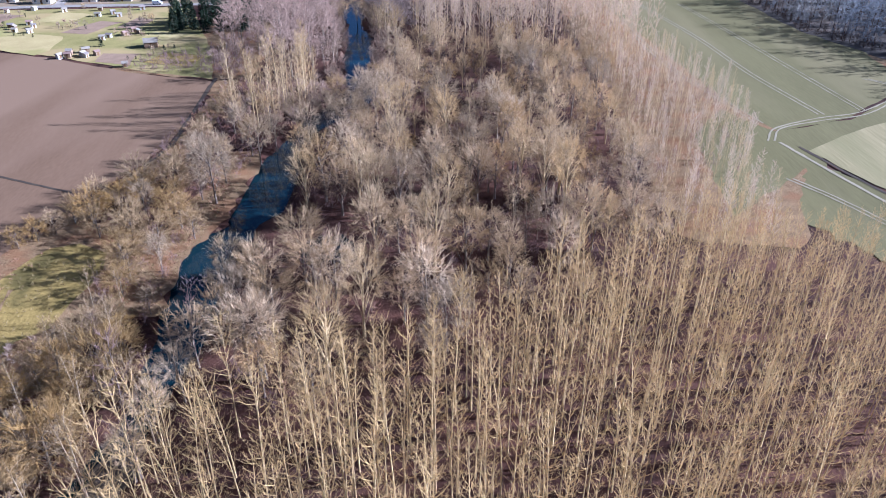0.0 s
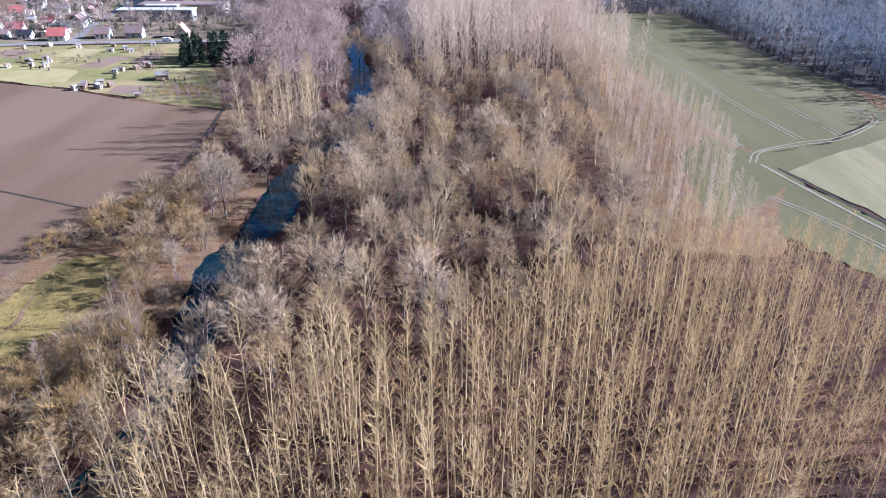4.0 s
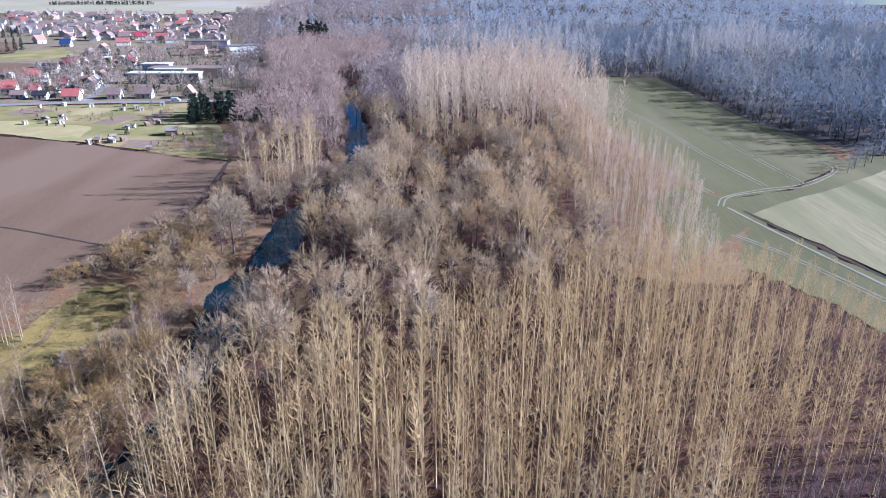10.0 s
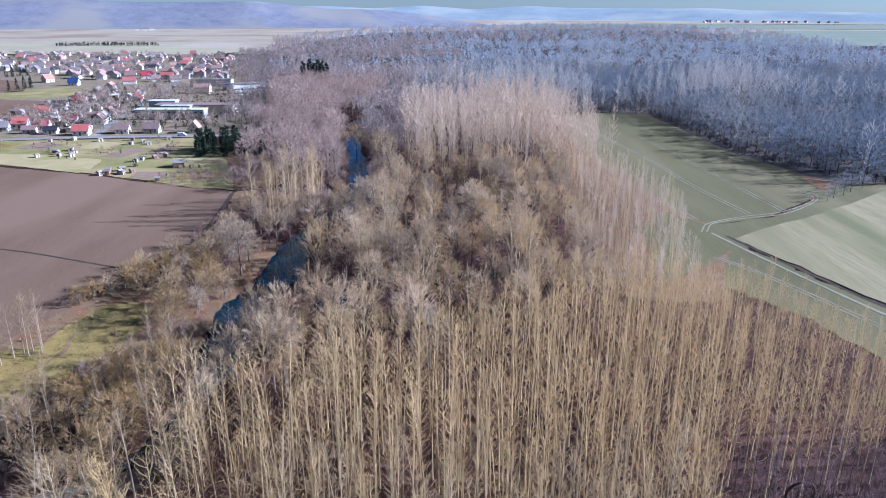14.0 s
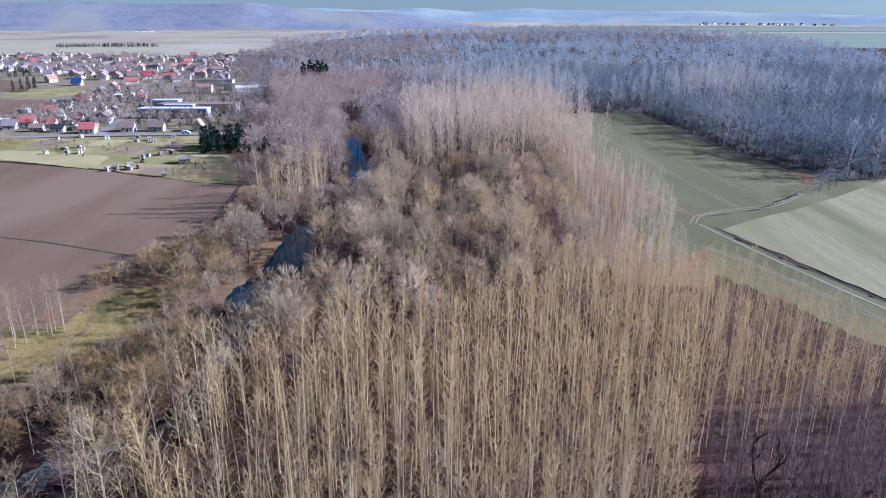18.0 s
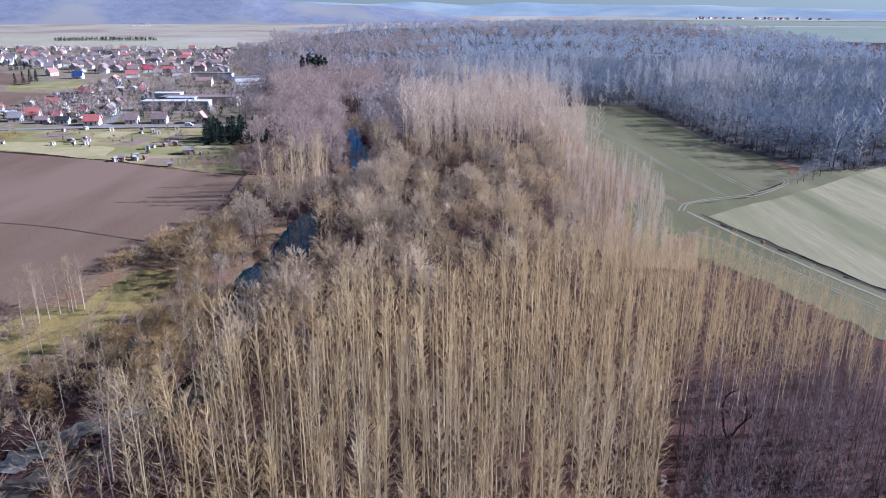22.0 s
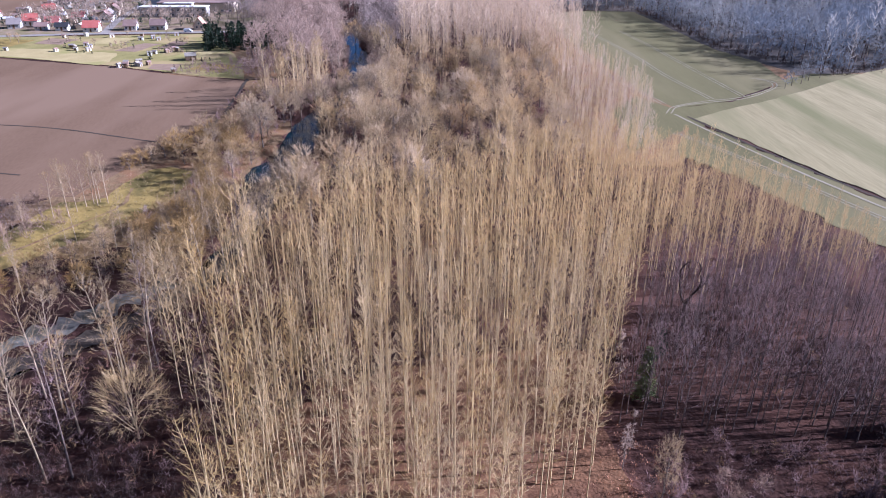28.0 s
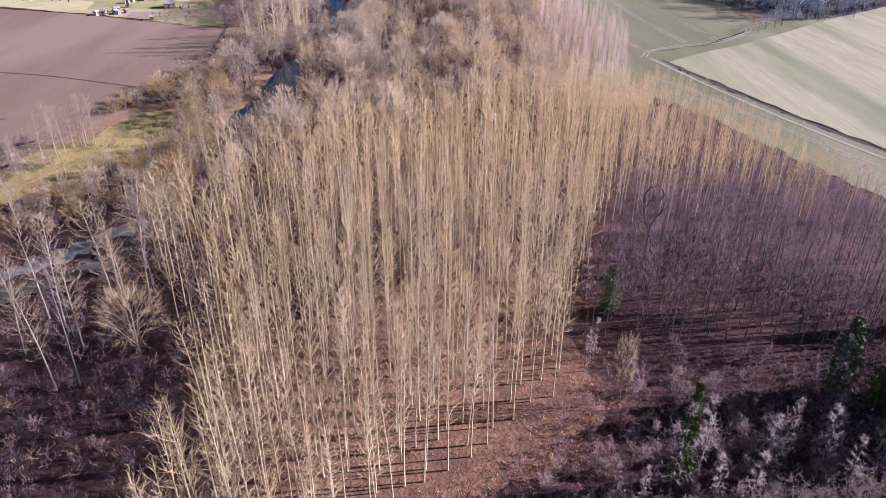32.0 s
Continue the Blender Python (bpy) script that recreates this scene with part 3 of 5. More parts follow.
    prof = {"cone": 0.55 + 0.75 * np.sin(np.pi * np.clip(u * 0.85 + 0.12, 0, 1)), "dome": 1.15 - 0.35 * u, "spike": 1.1 - 0.95 * u}[shape]
    L1 = H * l1 * prof * rng.uniform(0.75, 1.2, n1)
    d1 = np.c_[np.cos(az) * np.cos(el), np.sin(az) * np.cos(el), np.sin(el)]
    mid = on + d1 * L1[:, None] * 0.55
    d1b = unit(d1 + np.array([0, 0, lift]) + rng.normal(0, 0.12, d1.shape))
    end = mid + d1b * L1[:, None] * 0.5
    rr = r0 * (1 - 0.85 * s1) * 0.42
    if limbs:
        pieces.append(cones(on, mid + d1 * L1[:, None] * 0.15, rr))
        pieces.append(cones(mid - d1 * 0.1, end, rr * 0.6))
    a2 = rng.uniform(tip, 1.0, (n1, n2))
    st = np.where(a2[..., None] < 0.55, on[:, None] + (mid - on)[:, None] * (a2 / 0.55)[..., None], mid[:, None] + (end - mid)[:, None] * ((a2 - 0.55) / 0.45)[..., None])
    d2 = unit(d1b[:, None] + rng.normal(0, spread, (n1, n2, 3)) + np.array([0, 0, lift]))
    L2 = (L1[:, None] * l2 * rng.uniform(0.6, 1.3, (n1, n2)))
    e2 = st + d2 * L2[..., None]
    st, e2, d2f, L2f = st.reshape(-1, 3), e2.reshape(-1, 3), d2.reshape(-1, 3), L2.ravel()
    if shape == "cone":
        heart = lambda p: np.c_[0 * p[:, :2], p[:, 2] - 0.6]
    else:
        heart = lambda p: np.array([[bend[0] * 0.4, bend[1] * 0.4, H * (0.35 + 0.3 * clear)]])
    crown = [cones(st, e2, np.full(len(st), width * 0.5)) if sides > 3 and not puff else blades(st, e2, np.full(len(st), width * 1.3), rng, heart)]
    if n3:
        a3 = rng.uniform(tip, 1.0, (len(st), n3))
        s3 = st[:, None] + (e2 - st)[:, None] * a3[..., None]
        d3 = unit(d2f[:, None] + rng.normal(0, spread, (len(st), n3, 3)) + np.array([0, 0, lift]))
        e3 = s3 + d3 * (tw * rng.uniform(0.6, 1.4, (len(st), n3)))[..., None]
        k = len(st) * n3
        crown.append(blades(s3.reshape(k, 3), e3.reshape(k, 3), np.full(k, width) * rng.uniform(0.7, 1.3, k), rng, heart))
    return joined(pieces), joined(crown)


def plume(seed, H, r0, clear, n1, n2, reach, tw, width, cheap=False):
    """A slender bare poplar: a leader to the top, limbs that curve upward to a rounded brush, and fine side twigs."""
    rng = np.random.default_rng(seed)
    t = np.linspace(0, 1, 7)
    bend = rng.normal(0, 0.03, 2) * H
    wig = np.cumsum(rng.normal(0, 0.004 * H / 6, (7, 2)), 0)
    tp = np.c_[bend[0] * t**2 + wig[:, 0], bend[1] * t**2 + wig[:, 1], -0.3 + (H + 0.3) * t]
    pieces = [trunk_tube(tp, r0 * (1 - 0.92 * t) ** 0.8 * (1 + 0.3 * np.exp(-t * 25)), 4 if cheap else 6)]
    s1 = clear + (0.97 - clear) * (np.arange(n1) + rng.uniform(0, 1, n1)) / n1
    u = (s1 - clear) / (1 - clear)
    on = np.stack([np.interp(s1, t, tp[:, q]) for q in range(3)], 1)
    az = np.arange(n1) * 2.4 + rng.normal(0, 0.35, n1)
    el = np.radians(30 + 24 * u) + rng.normal(0, 0.13, n1)
    L = reach * (0.40 + 0.62 * np.sin(np.pi * (0.12 + 0.70 * u))) * (1 - 0.62 * u**3) * rng.uniform(0.6, 1.25, n1)
    d = np.c_[np.cos(az) * np.cos(el), np.sin(az) * np.cos(el), np.sin(el)]
    up = unit(d + np.array([0, 0, 0.75]) + rng.normal(0, 0.08, d.shape))
    mid = on + d * L[:, None] * 0.5
    end = mid + up * L[:, None] * 0.5
    if cheap:
        limb = ribbons(on, mid, end, np.full(n1, width * 2.0), rng)
    else:
        rr = np.maximum(r0 * 0.36 * (1 - 0.55 * s1), width * 0.7)
        limb = joined([cones(on, mid + up * L[:, None] * 0.15, rr), cones(mid - d * 0.1, end, rr * 0.62)])
        pieces.append(limb)
    a = rng.uniform(0.12, 1.0, (n1, n2, 1))
    s = np.where(a < 0.5, on[:, None] + (mid - on)[:, None] * a * 2, mid[:, None] + (end - mid)[:, None] * (a - 0.5) * 2)
    e = s + unit(up[:, None] + rng.normal(0, 0.42, (n1, n2, 3))) * (tw * (1.2 - 0.6 * a) * rng.uniform(0.6, 1.35, (n1, n2, 1)))
    k = n1 * n2
    crown = [blades(s.reshape(k, 3), e.reshape(k, 3), width * rng.uniform(0.7, 1.3, k), rng)]
    if cheap:
        crown.append(limb)
    return joined(pieces), joined(crown)


def dome(seed, H, R, tall, n1, n2, n3, tw, width, r0, low=-0.35, lift=0.25, stem=0.3, uneven=0.18, cheap=False, fan=0.5):
    """A bare tree with a rounded crown: limbs fork from the trunk to branches, and fine twigs ray out to an uneven dome. tall: the dome's half height."""
    rng = np.random.default_rng(seed)
    C = np.array([0, 0, H - tall])
    ax = np.array([R, R, tall])
    t = np.linspace(0, 1, 5)
    bend = rng.normal(0, 0.02, 2) * H
    tp = np.c_[bend[0] * t**2, bend[1] * t**2, -0.3 + (H - tall * 0.9 + 0.3) * t]
    pieces = [trunk_tube(tp, r0 * (1 - 0.6 * t) * (1 + 0.3 * np.exp(-t * 14)), 3 if cheap else 6)]
    i = np.arange(n1) + 0.5
    z = low + (1 - low) * (i / n1)
    a = i * 2.4 + rng.uniform(0, 6.28)
    d1 = unit(np.c_[np.sqrt(np.maximum(0, 1 - z * z)) * np.cos(a), np.sqrt(np.maximum(0, 1 - z * z)) * np.sin(a), z] + rng.normal(0, 0.12, (n1, 3)))
    s1 = np.clip(stem + (1 - stem) * (z - low) / (1 - low) + rng.normal(0, 0.08, n1), 0.1, 0.98)
    on = np.stack([np.interp(s1, t, tp[:, q]) for q in range(3)], 1)
    end = C + d1 * ax * 0.62
    if not cheap:
        pieces.append(cones(on, end, r0 * (0.52 - 0.25 * s1), 4))
    d2 = unit(d1[:, None] + rng.normal(0, fan, (n1, n2, 3)))
    st = on[:, None] + (end - on)[:, None] * rng.uniform(0.45, 1.0, (n1, n2, 1))
    e2 = C + d2 * ax * (0.86 * rng.uniform(1 - uneven, 1 + uneven, (n1, n2, 1)))
    e2[..., 2] = np.maximum(e2[..., 2], 0.1 * H)
    st, e2 = st.reshape(-1, 3), e2.reshape(-1, 3)
    crown = [blades(st, e2, np.full(len(st), width * 1.5), rng) if cheap else cones(st, e2, np.full(len(st), width * 0.7))]
    if n3:
        a3 = rng.uniform(0.35, 1.0, (len(st), n3, 1))
        s3 = st[:, None] + (e2 - st)[:, None] * a3
        d3 = unit(unit((s3 - C) / ax) + rng.normal(0, 0.42, s3.shape) + np.array([0, 0, lift]))
        e3 = s3 + d3 * tw * rng.uniform(0.6, 1.4, (len(st), n3, 1))
        q = len(st) * n3
        crown.append(blades(s3.reshape(q, 3), e3.reshape(q, 3), width * rng.uniform(0.7, 1.3, q), rng, (lambda p: C[None]) if cheap else None, 0.45))
    return joined(pieces), joined(crown)


def conifer(seed, H, R, rows, per, width, droop=0.25, bare=0.08):
    """A conifer: trunk, and boughs of many needle sprays in whorls."""
    rng = np.random.default_rng(seed)
    t = np.linspace(0, 1, 5)
    tr = trunk_tube(np.c_[0 * t, 0 * t, -0.3 + (H + 0.3) * t], 0.013 * H * (1 - 0.95 * t), 6)
    z = np.repeat(np.linspace(bare, 0.985, rows), per) + rng.normal(0, 0.008, rows * per)
    az = rng.uniform(0, 2 * np.pi, rows * per)
    L = R * (1.03 - z) ** 0.8 * rng.uniform(0.7, 1.15, rows * per) + 0.15
    st = np.c_[0 * z, 0 * z, z * H]
    d = np.c_[np.cos(az), np.sin(az), -droop + 0.5 * np.clip(z - 0.7, 0, 1) + rng.normal(0, 0.1, len(z))]
    en = st + d * L[:, None]
    a = rng.uniform(0.15, 1, (len(z), 9))
    s = st[:, None] + (en - st)[:, None] * a[..., None]
    e = s + unit(d[:, None] * 0.8 + rng.normal(0, 0.5, (len(z), 9, 3)) + np.array([0, 0, -0.25])) * (0.28 * R * rng.uniform(0.5, 1.2, (len(z), 9)))[..., None]
    k = len(z) * 9
    return tr, joined([cones(st, en, np.full(len(z), 0.03)), blades(s.reshape(k, 3), e.reshape(k, 3), np.full(k, width) * rng.uniform(0.6, 1.4, k), rng)])


KINDS = {
    "poplar": ("poplar_bark", "poplar_twig", [plume(10 + i, 22, 0.10, c, 46, 15, q, 0.9, 0.021) for i, (c, q) in enumerate(((0.36, 3.0), (0.28, 3.4), (0.42, 2.7), (0.32, 3.5), (0.46, 3.2), (0.24, 3.1), (0.40, 2.6), (0.30, 3.3)))]),
    "poplar_mass": ("poplar_bark", "poplar_twig", [plume(10 + i, 22, 0.11, c, 36, 9, q, 1.0, 0.031, True) for i, (c, q) in enumerate(((0.34, 3.0), (0.28, 3.3), (0.40, 2.8), (0.32, 3.5), (0.44, 3.1)))]),
    "poplar_fan": ("poplar_bark", "poplar_twig", [plume(26 + i, 19, 0.11, c, 40, 9, q, 1.1, 0.029, True) for i, (c, q) in enumerate(((0.26, 4.2), (0.22, 4.6), (0.32, 3.9), (0.20, 4.4)))]),
    "bank_poplar": ("poplar_bark", "aspen_twig", [plume(20 + i, 22, 0.15, 0.14, 40, 14, 3.6, 1.5, 0.05) for i in range(4)]),
    "tall_poplar": ("poplar_bark", "north_twig", [plume(30 + i, 29, 0.13, 0.22, 26, 10, 5.0, 2.0, 0.10, True) for i in range(4)]),
    "aspen": ("poplar_bark", "aspen_twig", [dome(40 + i, 20, 4.6, 7.6, 16, 6, 18, 1.8, 0.042, 0.26, -0.45, 0.55, 0.25, 0.2, False, 0.4) for i in range(3)]),
    "broad": ("grey_bark", "brown_twig", [dome(50 + i, 15, 4.3 + 0.35 * (i % 3), 5.2 + 0.4 * (i % 2), 14, 6, 20, 1.35, 0.060, 0.24, -0.5, 0.2, 0.25, 0.22, False, 0.5) for i in range(6)]),
    "willow": ("grey_bark", "ochre_twig", [dome(60 + i, 9, 3.9, 4.3, 15, 6, 18, 1.15, 0.050, 0.17, -0.75, 0.25, 0.15, 0.22, False, 0.5) for i in range(4)]),
    "fan": ("poplar_bark", "poplar_twig", [dome(66, 12.5, 5.8, 5.8, 20, 7, 15, 1.4, 0.034, 0.16, -0.25, 0.5, 0.1, 0.15, False, 0.35)]),
    "alder": ("stem_bark", "purple_twig", [plume(70 + i, 16, 0.095, 0.28, 22, 11, 2.9, 1.0, 0.027) for i in range(5)]),
    "birch": ("birch_bark", "birch_twig", [plume(80 + i, 14, 0.09, 0.34, 34, 14, 3.2, 1.0, 0.026) for i in range(4)]),
    "dead": ("grey_bark", "dead_twig", [grow(90 + i, 12, 0.10, 0.22, 34, 4, 6, (4, 40), 0.12, 0.4, 0.55, 0.04, 0.0, 0.6, "spike", taper=0.8) for i in range(3)]),
    "red_broad": ("grey_bark", "red_twig", [dome(100 + i, 17, 5.2, 5.6, 12, 5, 9, 1.5, 0.105, 0.3, -0.4, 0.2, 0.25, 0.2, True) for i in range(4)]),
    "mid": ("dark_bark", "hazed_east_twig", [dome(110 + i, 20, 5.6, 8.4, 9, 3, 6, 2.5, 0.26, 0.28, -0.9, 0.25, 0.25, 0.2, True) for i in range(5)]),
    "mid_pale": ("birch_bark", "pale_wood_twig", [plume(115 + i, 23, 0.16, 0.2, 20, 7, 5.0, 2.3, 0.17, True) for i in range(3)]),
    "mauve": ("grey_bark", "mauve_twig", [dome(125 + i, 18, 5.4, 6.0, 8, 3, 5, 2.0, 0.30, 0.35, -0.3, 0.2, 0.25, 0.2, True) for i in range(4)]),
    "far": ("grey_bark", "hazed_far_twig", [dome(120 + i, 19, 5.6, 6.0, 7, 2, 6, 2.2, 0.45, 0.4, -0.3, 0.2, 0.25, 0.2, True) for i in range(4)]),
    "bramble": ("bramble", "bramble", [grow(130 + i, 2.6, 0.03, 0.02, 7, 3, 2, (10, 70), 0.5, 0.45, 0.7, 0.07, 0.15, 0.8, "dome", 3, stop=0.5, limbs=False) for i in range(4)]),
    "shrub": ("grey_bark", "red_twig", [grow(140 + i, 4.5, 0.05, 0.03, 12, 6, 6, (20, 80), 0.40, 0.40, 0.8, 0.045, 0.3, 0.7, "dome", stop=0.5, limbs=False, puff=True) for i in range(4)]),
    "scrub": ("grey_bark", "purple_twig", [grow(145 + i, 4.0, 0.04, 0.03, 8, 4, 3, (20, 80), 0.42, 0.45, 0.9, 0.055, 0.3, 0.7, "dome", 3, stop=0.5, limbs=False) for i in range(4)]),
    "tuft": ("drygrass", "drygrass", [grow(150 + i, 0.8, 0.02, 0.02, 7, 2, 0, (35, 85), 0.8, 0.5, 0.3, 0.09, 0.1, 0.8, "dome", 3, stop=0.5, limbs=False) for i in range(3)]),
    "russet_tuft": ("russet", "russet", [grow(155 + i, 0.7, 0.02, 0.02, 7, 2, 0, (25, 80), 0.9, 0.5, 0.3, 0.10, 0.1, 0.8, "dome", 3, stop=0.5, limbs=False) for i in range(3)]),
    "spruce": ("grey_bark", "needles", [conifer(160 + i, 17, 2.8, 34, 8, 0.34) for i in range(3)]),
    "yew": ("grey_bark", "yew", [conifer(170 + i, 11, 2.2, 18, 6, 0.45, 0.1, 0.02) for i in range(3)]),
    "bush_yew": ("grey_bark", "yew", [dome(180 + i, 9, 2.1, 4.2, 9, 4, 4, 0.9, 0.35, 0.12, -0.9, 0.3, 0.1, 0.15, True) for i in range(3)]),
    "dark_scrub": ("dark_bark", "shade_twig", [grow(147 + i, 4.0, 0.05, 0.03, 8, 4, 3, (20, 80), 0.42, 0.45, 0.9, 0.06, 0.3, 0.7, "dome", 3, stop=0.5, limbs=False) for i in range(4)]),
    "garden_tree": ("grey_bark", "garden_twig", [dome(190 + i, 17, 5.0, 6.0, 8, 4, 4, 2.0, 0.28, 0.3, -0.4, 0.2, 0.25, 0.2, True) for i in range(4)]),
}
MESHES = {}
for kind, (bark, twig, made) in KINDS.items():
    MESHES[kind] = [(mesh_of("trunk", *a, [M[bark]]), mesh_of("crown", *b, [M[twig]])) for a, b in made]


def plant(kind, name, x, y, scale, turn, label, category="tree", group="", variant=0, wide=1.0, z=-0.05, tilt=0.0):
    """One tree as a thing: an Empty at its foot with trunk and crown."""
    tm, cm = MESHES[kind][variant % len(MESHES[kind])]
    ob = new(name)
    ob.matrix_basis = pose(x, y, z, tilt, 0, math.degrees(turn)) @ Matrix.Diagonal((scale * wide, scale * wide, scale, 1))
    child("trunk", tm, ob)
    child("crown", cm, ob)
    return tagged(ob, label, category, group)


def thicket(name, groups, label, category):
    """Many plants joined into one object. groups: kind, then arrays of x, y, scale, turn."""
    vs, fs, ix, mats, o = [], [], [], [], 0
    for kind, x, y, sc, turn, *high in groups:
        high = high[0] if high else np.zeros(len(x))
        bark, twig, made = KINDS[kind]
        for mt in (M[bark], M[twig]):
            if mt not in mats:
                mats.append(mt)
        which = (np.arange(len(x)) * 7 + 3) % len(made)
        for k, pair in enumerate(made):
            sel = which == k
            if not sel.any():
                continue
            c, s = np.cos(turn[sel])[:, None], np.sin(turn[sel])[:, None]
            for (v, f), mt in zip(pair, (M[bark], M[twig])):
                w = np.stack([(v[:, 0] * c - v[:, 1] * s) * sc[sel][:, None] + x[sel][:, None], (v[:, 0] * s + v[:, 1] * c) * sc[sel][:, None] + y[sel][:, None], v[:, 2] * sc[sel][:, None] + high[sel][:, None] - 0.05], -1)
                n = len(w)
                vs.append(w.reshape(-1, 3))
                fs.append((f[None] + (np.arange(n) * len(v))[:, None, None]).reshape(-1, 3) + o)
                ix.append(np.full(n * len(f), mats.index(mt)))
                o += n * len(v)
    me = mesh_of(name, np.concatenate(vs), np.concatenate(fs), mats, np.concatenate(ix))
    return tagged(new(name, me), label, category, "", "stuff")


def scatter(poly, step, seed, jitter=0.42, turn=0.0, keep=1.0):
    """Jittered grid points inside a polygon."""
    rng = np.random.default_rng(seed)
    p = np.array(poly, float)
    c, r = p.mean(0), np.abs(p - p.mean(0)).max() * 1.5
    sx, sy = step if isinstance(step, tuple) else (step, step)
    a, b = np.meshgrid(np.arange(-r, r, sx), np.arange(-r, r, sy))
    a, b = a.ravel() + rng.uniform(-jitter, jitter, a.size) * sx, b.ravel() + rng.uniform(-jitter, jitter, a.size) * sy
    x, y = c[0] + a * math.cos(turn) - b * math.sin(turn), c[1] + a * math.sin(turn) + b * math.cos(turn)
    ok = inside(poly, x, y) & (rng.uniform(size=x.size) < keep)
    return x[ok], y[ok], rng


# poplar plantation
STAND = [(-26, 10), (-12, 12), (-4, 20), (0, 26), (8, 32), (22, 47), (25, 60), (33, 80), (39, 98), (62, 102), (101, 96), (97, 112), (91, 132), (84, 152), (76, 170), (55, 169), (36, 163), (21, 149), (-4.5, 127), (-24, 122), (-36, 123), (-42.5, 118), (-44, 108), (-47, 96), (-48, 85), (-41, 68), (-33, 52), (-29, 38), (-26, 26)]
px, py, rng = scatter(STAND, (3.25, 3.6), 5, 0.30, radians(4), 0.94)
thin = rng.uniform(size=len(px)) < np.where(px > -24, 1.0, np.where((px < -37) & (py < 104), 0.36, 0.70))
px, py = px[thin], py[thin]
order = np.argsort(py)
px, py = px[order], py[order]
ps, pt = rng.normal(1.0, 0.10, len(px)).clip(0.72, 1.2) * (1 - 0.46 * np.clip((px - 30) / 58, 0, 1)), rng.uniform(0, 6.28, len(px))
for i in range(min(300, len(px))):
    plant("poplar" if px[i] > -20 + 5 * math.sin(py[i]) else "poplar_fan", "poplar_tree", px[i], py[i], ps[i], pt[i], "tall slender bare poplar with pale trunk in plantation rows", "tree", "plantation poplars", i, 1.0, -0.05, float(rng.normal(0, 1.2)))
px, py, ps, pt = px[300:], py[300:], ps[300:], pt[300:]
fan = px < -20 + 5 * np.sin(py)
thicket("poplar_plantation", [("poplar_mass", px[~fan], py[~fan], ps[~fan], pt[~fan]), ("poplar_fan", px[fan], py[fan], ps[fan], pt[fan])], "dense plantation of bare pale poplars", "trees")

ex, ey, rng = scatter([(98, 92), (97, 112), (91, 132), (84, 152), (79, 166), (84, 172), (93, 154), (102, 130), (110, 108), (113, 92)], 2.9, 15, 0.4)
thicket("plantation_edge", [("poplar_mass", ex, ey, rng.uniform(0.28, 0.46, len(ex)), rng.uniform(0, 6.28, len(ex)))], "younger bare poplars thinning out towards the ditch", "trees")

# dark stand beside it
DARK = [(28, 62), (35, 82), (41, 97), (62, 100), (88, 94), (98, 76), (106, 56), (92, 48), (70, 52), (48, 60), (38, 58)]
dx, dy, rng = scatter(DARK, (2.9, 2.9), 8, 0.4, radians(4), 0.95)
for i in range(min(300, len(dx))):
    plant("alder", "alder_tree", dx[i], dy[i], rng.uniform(0.8, 1.15), rng.uniform(0, 6.28), "thin dark leafless tree among reddish leaf litter", "tree", "dark stand trees", i, 1.0, -0.05, float(rng.normal(0, 2)))
if len(dx) > 300:
    thicket("dark_stand", [("alder", dx[300:], dy[300:], rng.uniform(0.8, 1.15, len(dx) - 300), rng.uniform(0, 6.28, len(dx) - 300))], "rest of the thin dark leafless stand", "trees")

# woodland between river and green field
WOOD = [(-43, 131), (-24, 126), (-5, 132), (20, 155), (36, 169), (58, 176), (66, 190), (78, 235), (84, 262), (78, 318), (-22, 318), (-25, 290), (-24, 275), (-30, 258), (-37, 240), (-39, 215), (-38, 197), (-42, 175)]
wx, wy, rng = scatter(WOOD, 7.6, 11, 0.45)
ok = (river_far(wx, wy) > np.where((wy > 155) & (wy < 216), 9.5, 6.5)) & (np.hypot(wx + 26.5, wy - 173) > 8) & (np.hypot(wx - 3, wy - 266) > 7) & (np.hypot(wx - 4, wy - 290) > 6) & (np.hypot(wx + 5.3, wy - 166.8) > 4) & (np.hypot(wx + 22, wy - 172) > 3)
wx, wy = wx[ok], wy[ok]
pale = (wx > 48) & (wy < 330)
wn_ = 0
for i in range(len(wx)):
    r = rng.uniform()
    sc, tn = rng.uniform(0.6, 1.2), rng.uniform(0, 6.28)
    if pale[i]:
        continue
    if r < 0.56:
        plant("broad", "bare_tree", wx[i], wy[i], sc, tn, "leafless brown broad-crowned woodland tree", "tree", "woodland trees", i)
    elif r < 0.82:
        plant("aspen", "aspen_tree", wx[i], wy[i], sc * 0.82, tn, "leafless pale tree with upswept branches", "tree", "woodland aspens", i)
    elif r < 0.90:
        plant("willow", "willow_tree", wx[i], wy[i], sc * 0.9, tn, "low leafless willow with ochre twigs", "tree", "willows", i)
    else:
        plant("birch", "birch_tree", wx[i], wy[i], sc * 1.1, tn, "slender white-barked birch without leaves", "tree", "woodland birches", i)
for x, y, h in ((-5.3, 166.8, 20.4), (-18, 187, 18.5), (18.6, 196, 20.3), (23, 201, 19), (14, 205, 18), (-29, 336, 19.5), (-25, 329, 18), (-33, 341, 17)):
    plant("aspen", "aspen_tree", x, y, h / 20.5, x, "large leafless aspen with a bright fan-shaped crown", "tree", "large aspens", int(abs(x)))
lx, ly, rng = scatter([(42, 176), (66, 176), (70, 206), (79, 235), (85, 262), (76, 330), (52, 330), (50, 240)], 3.7, 13, 0.42)
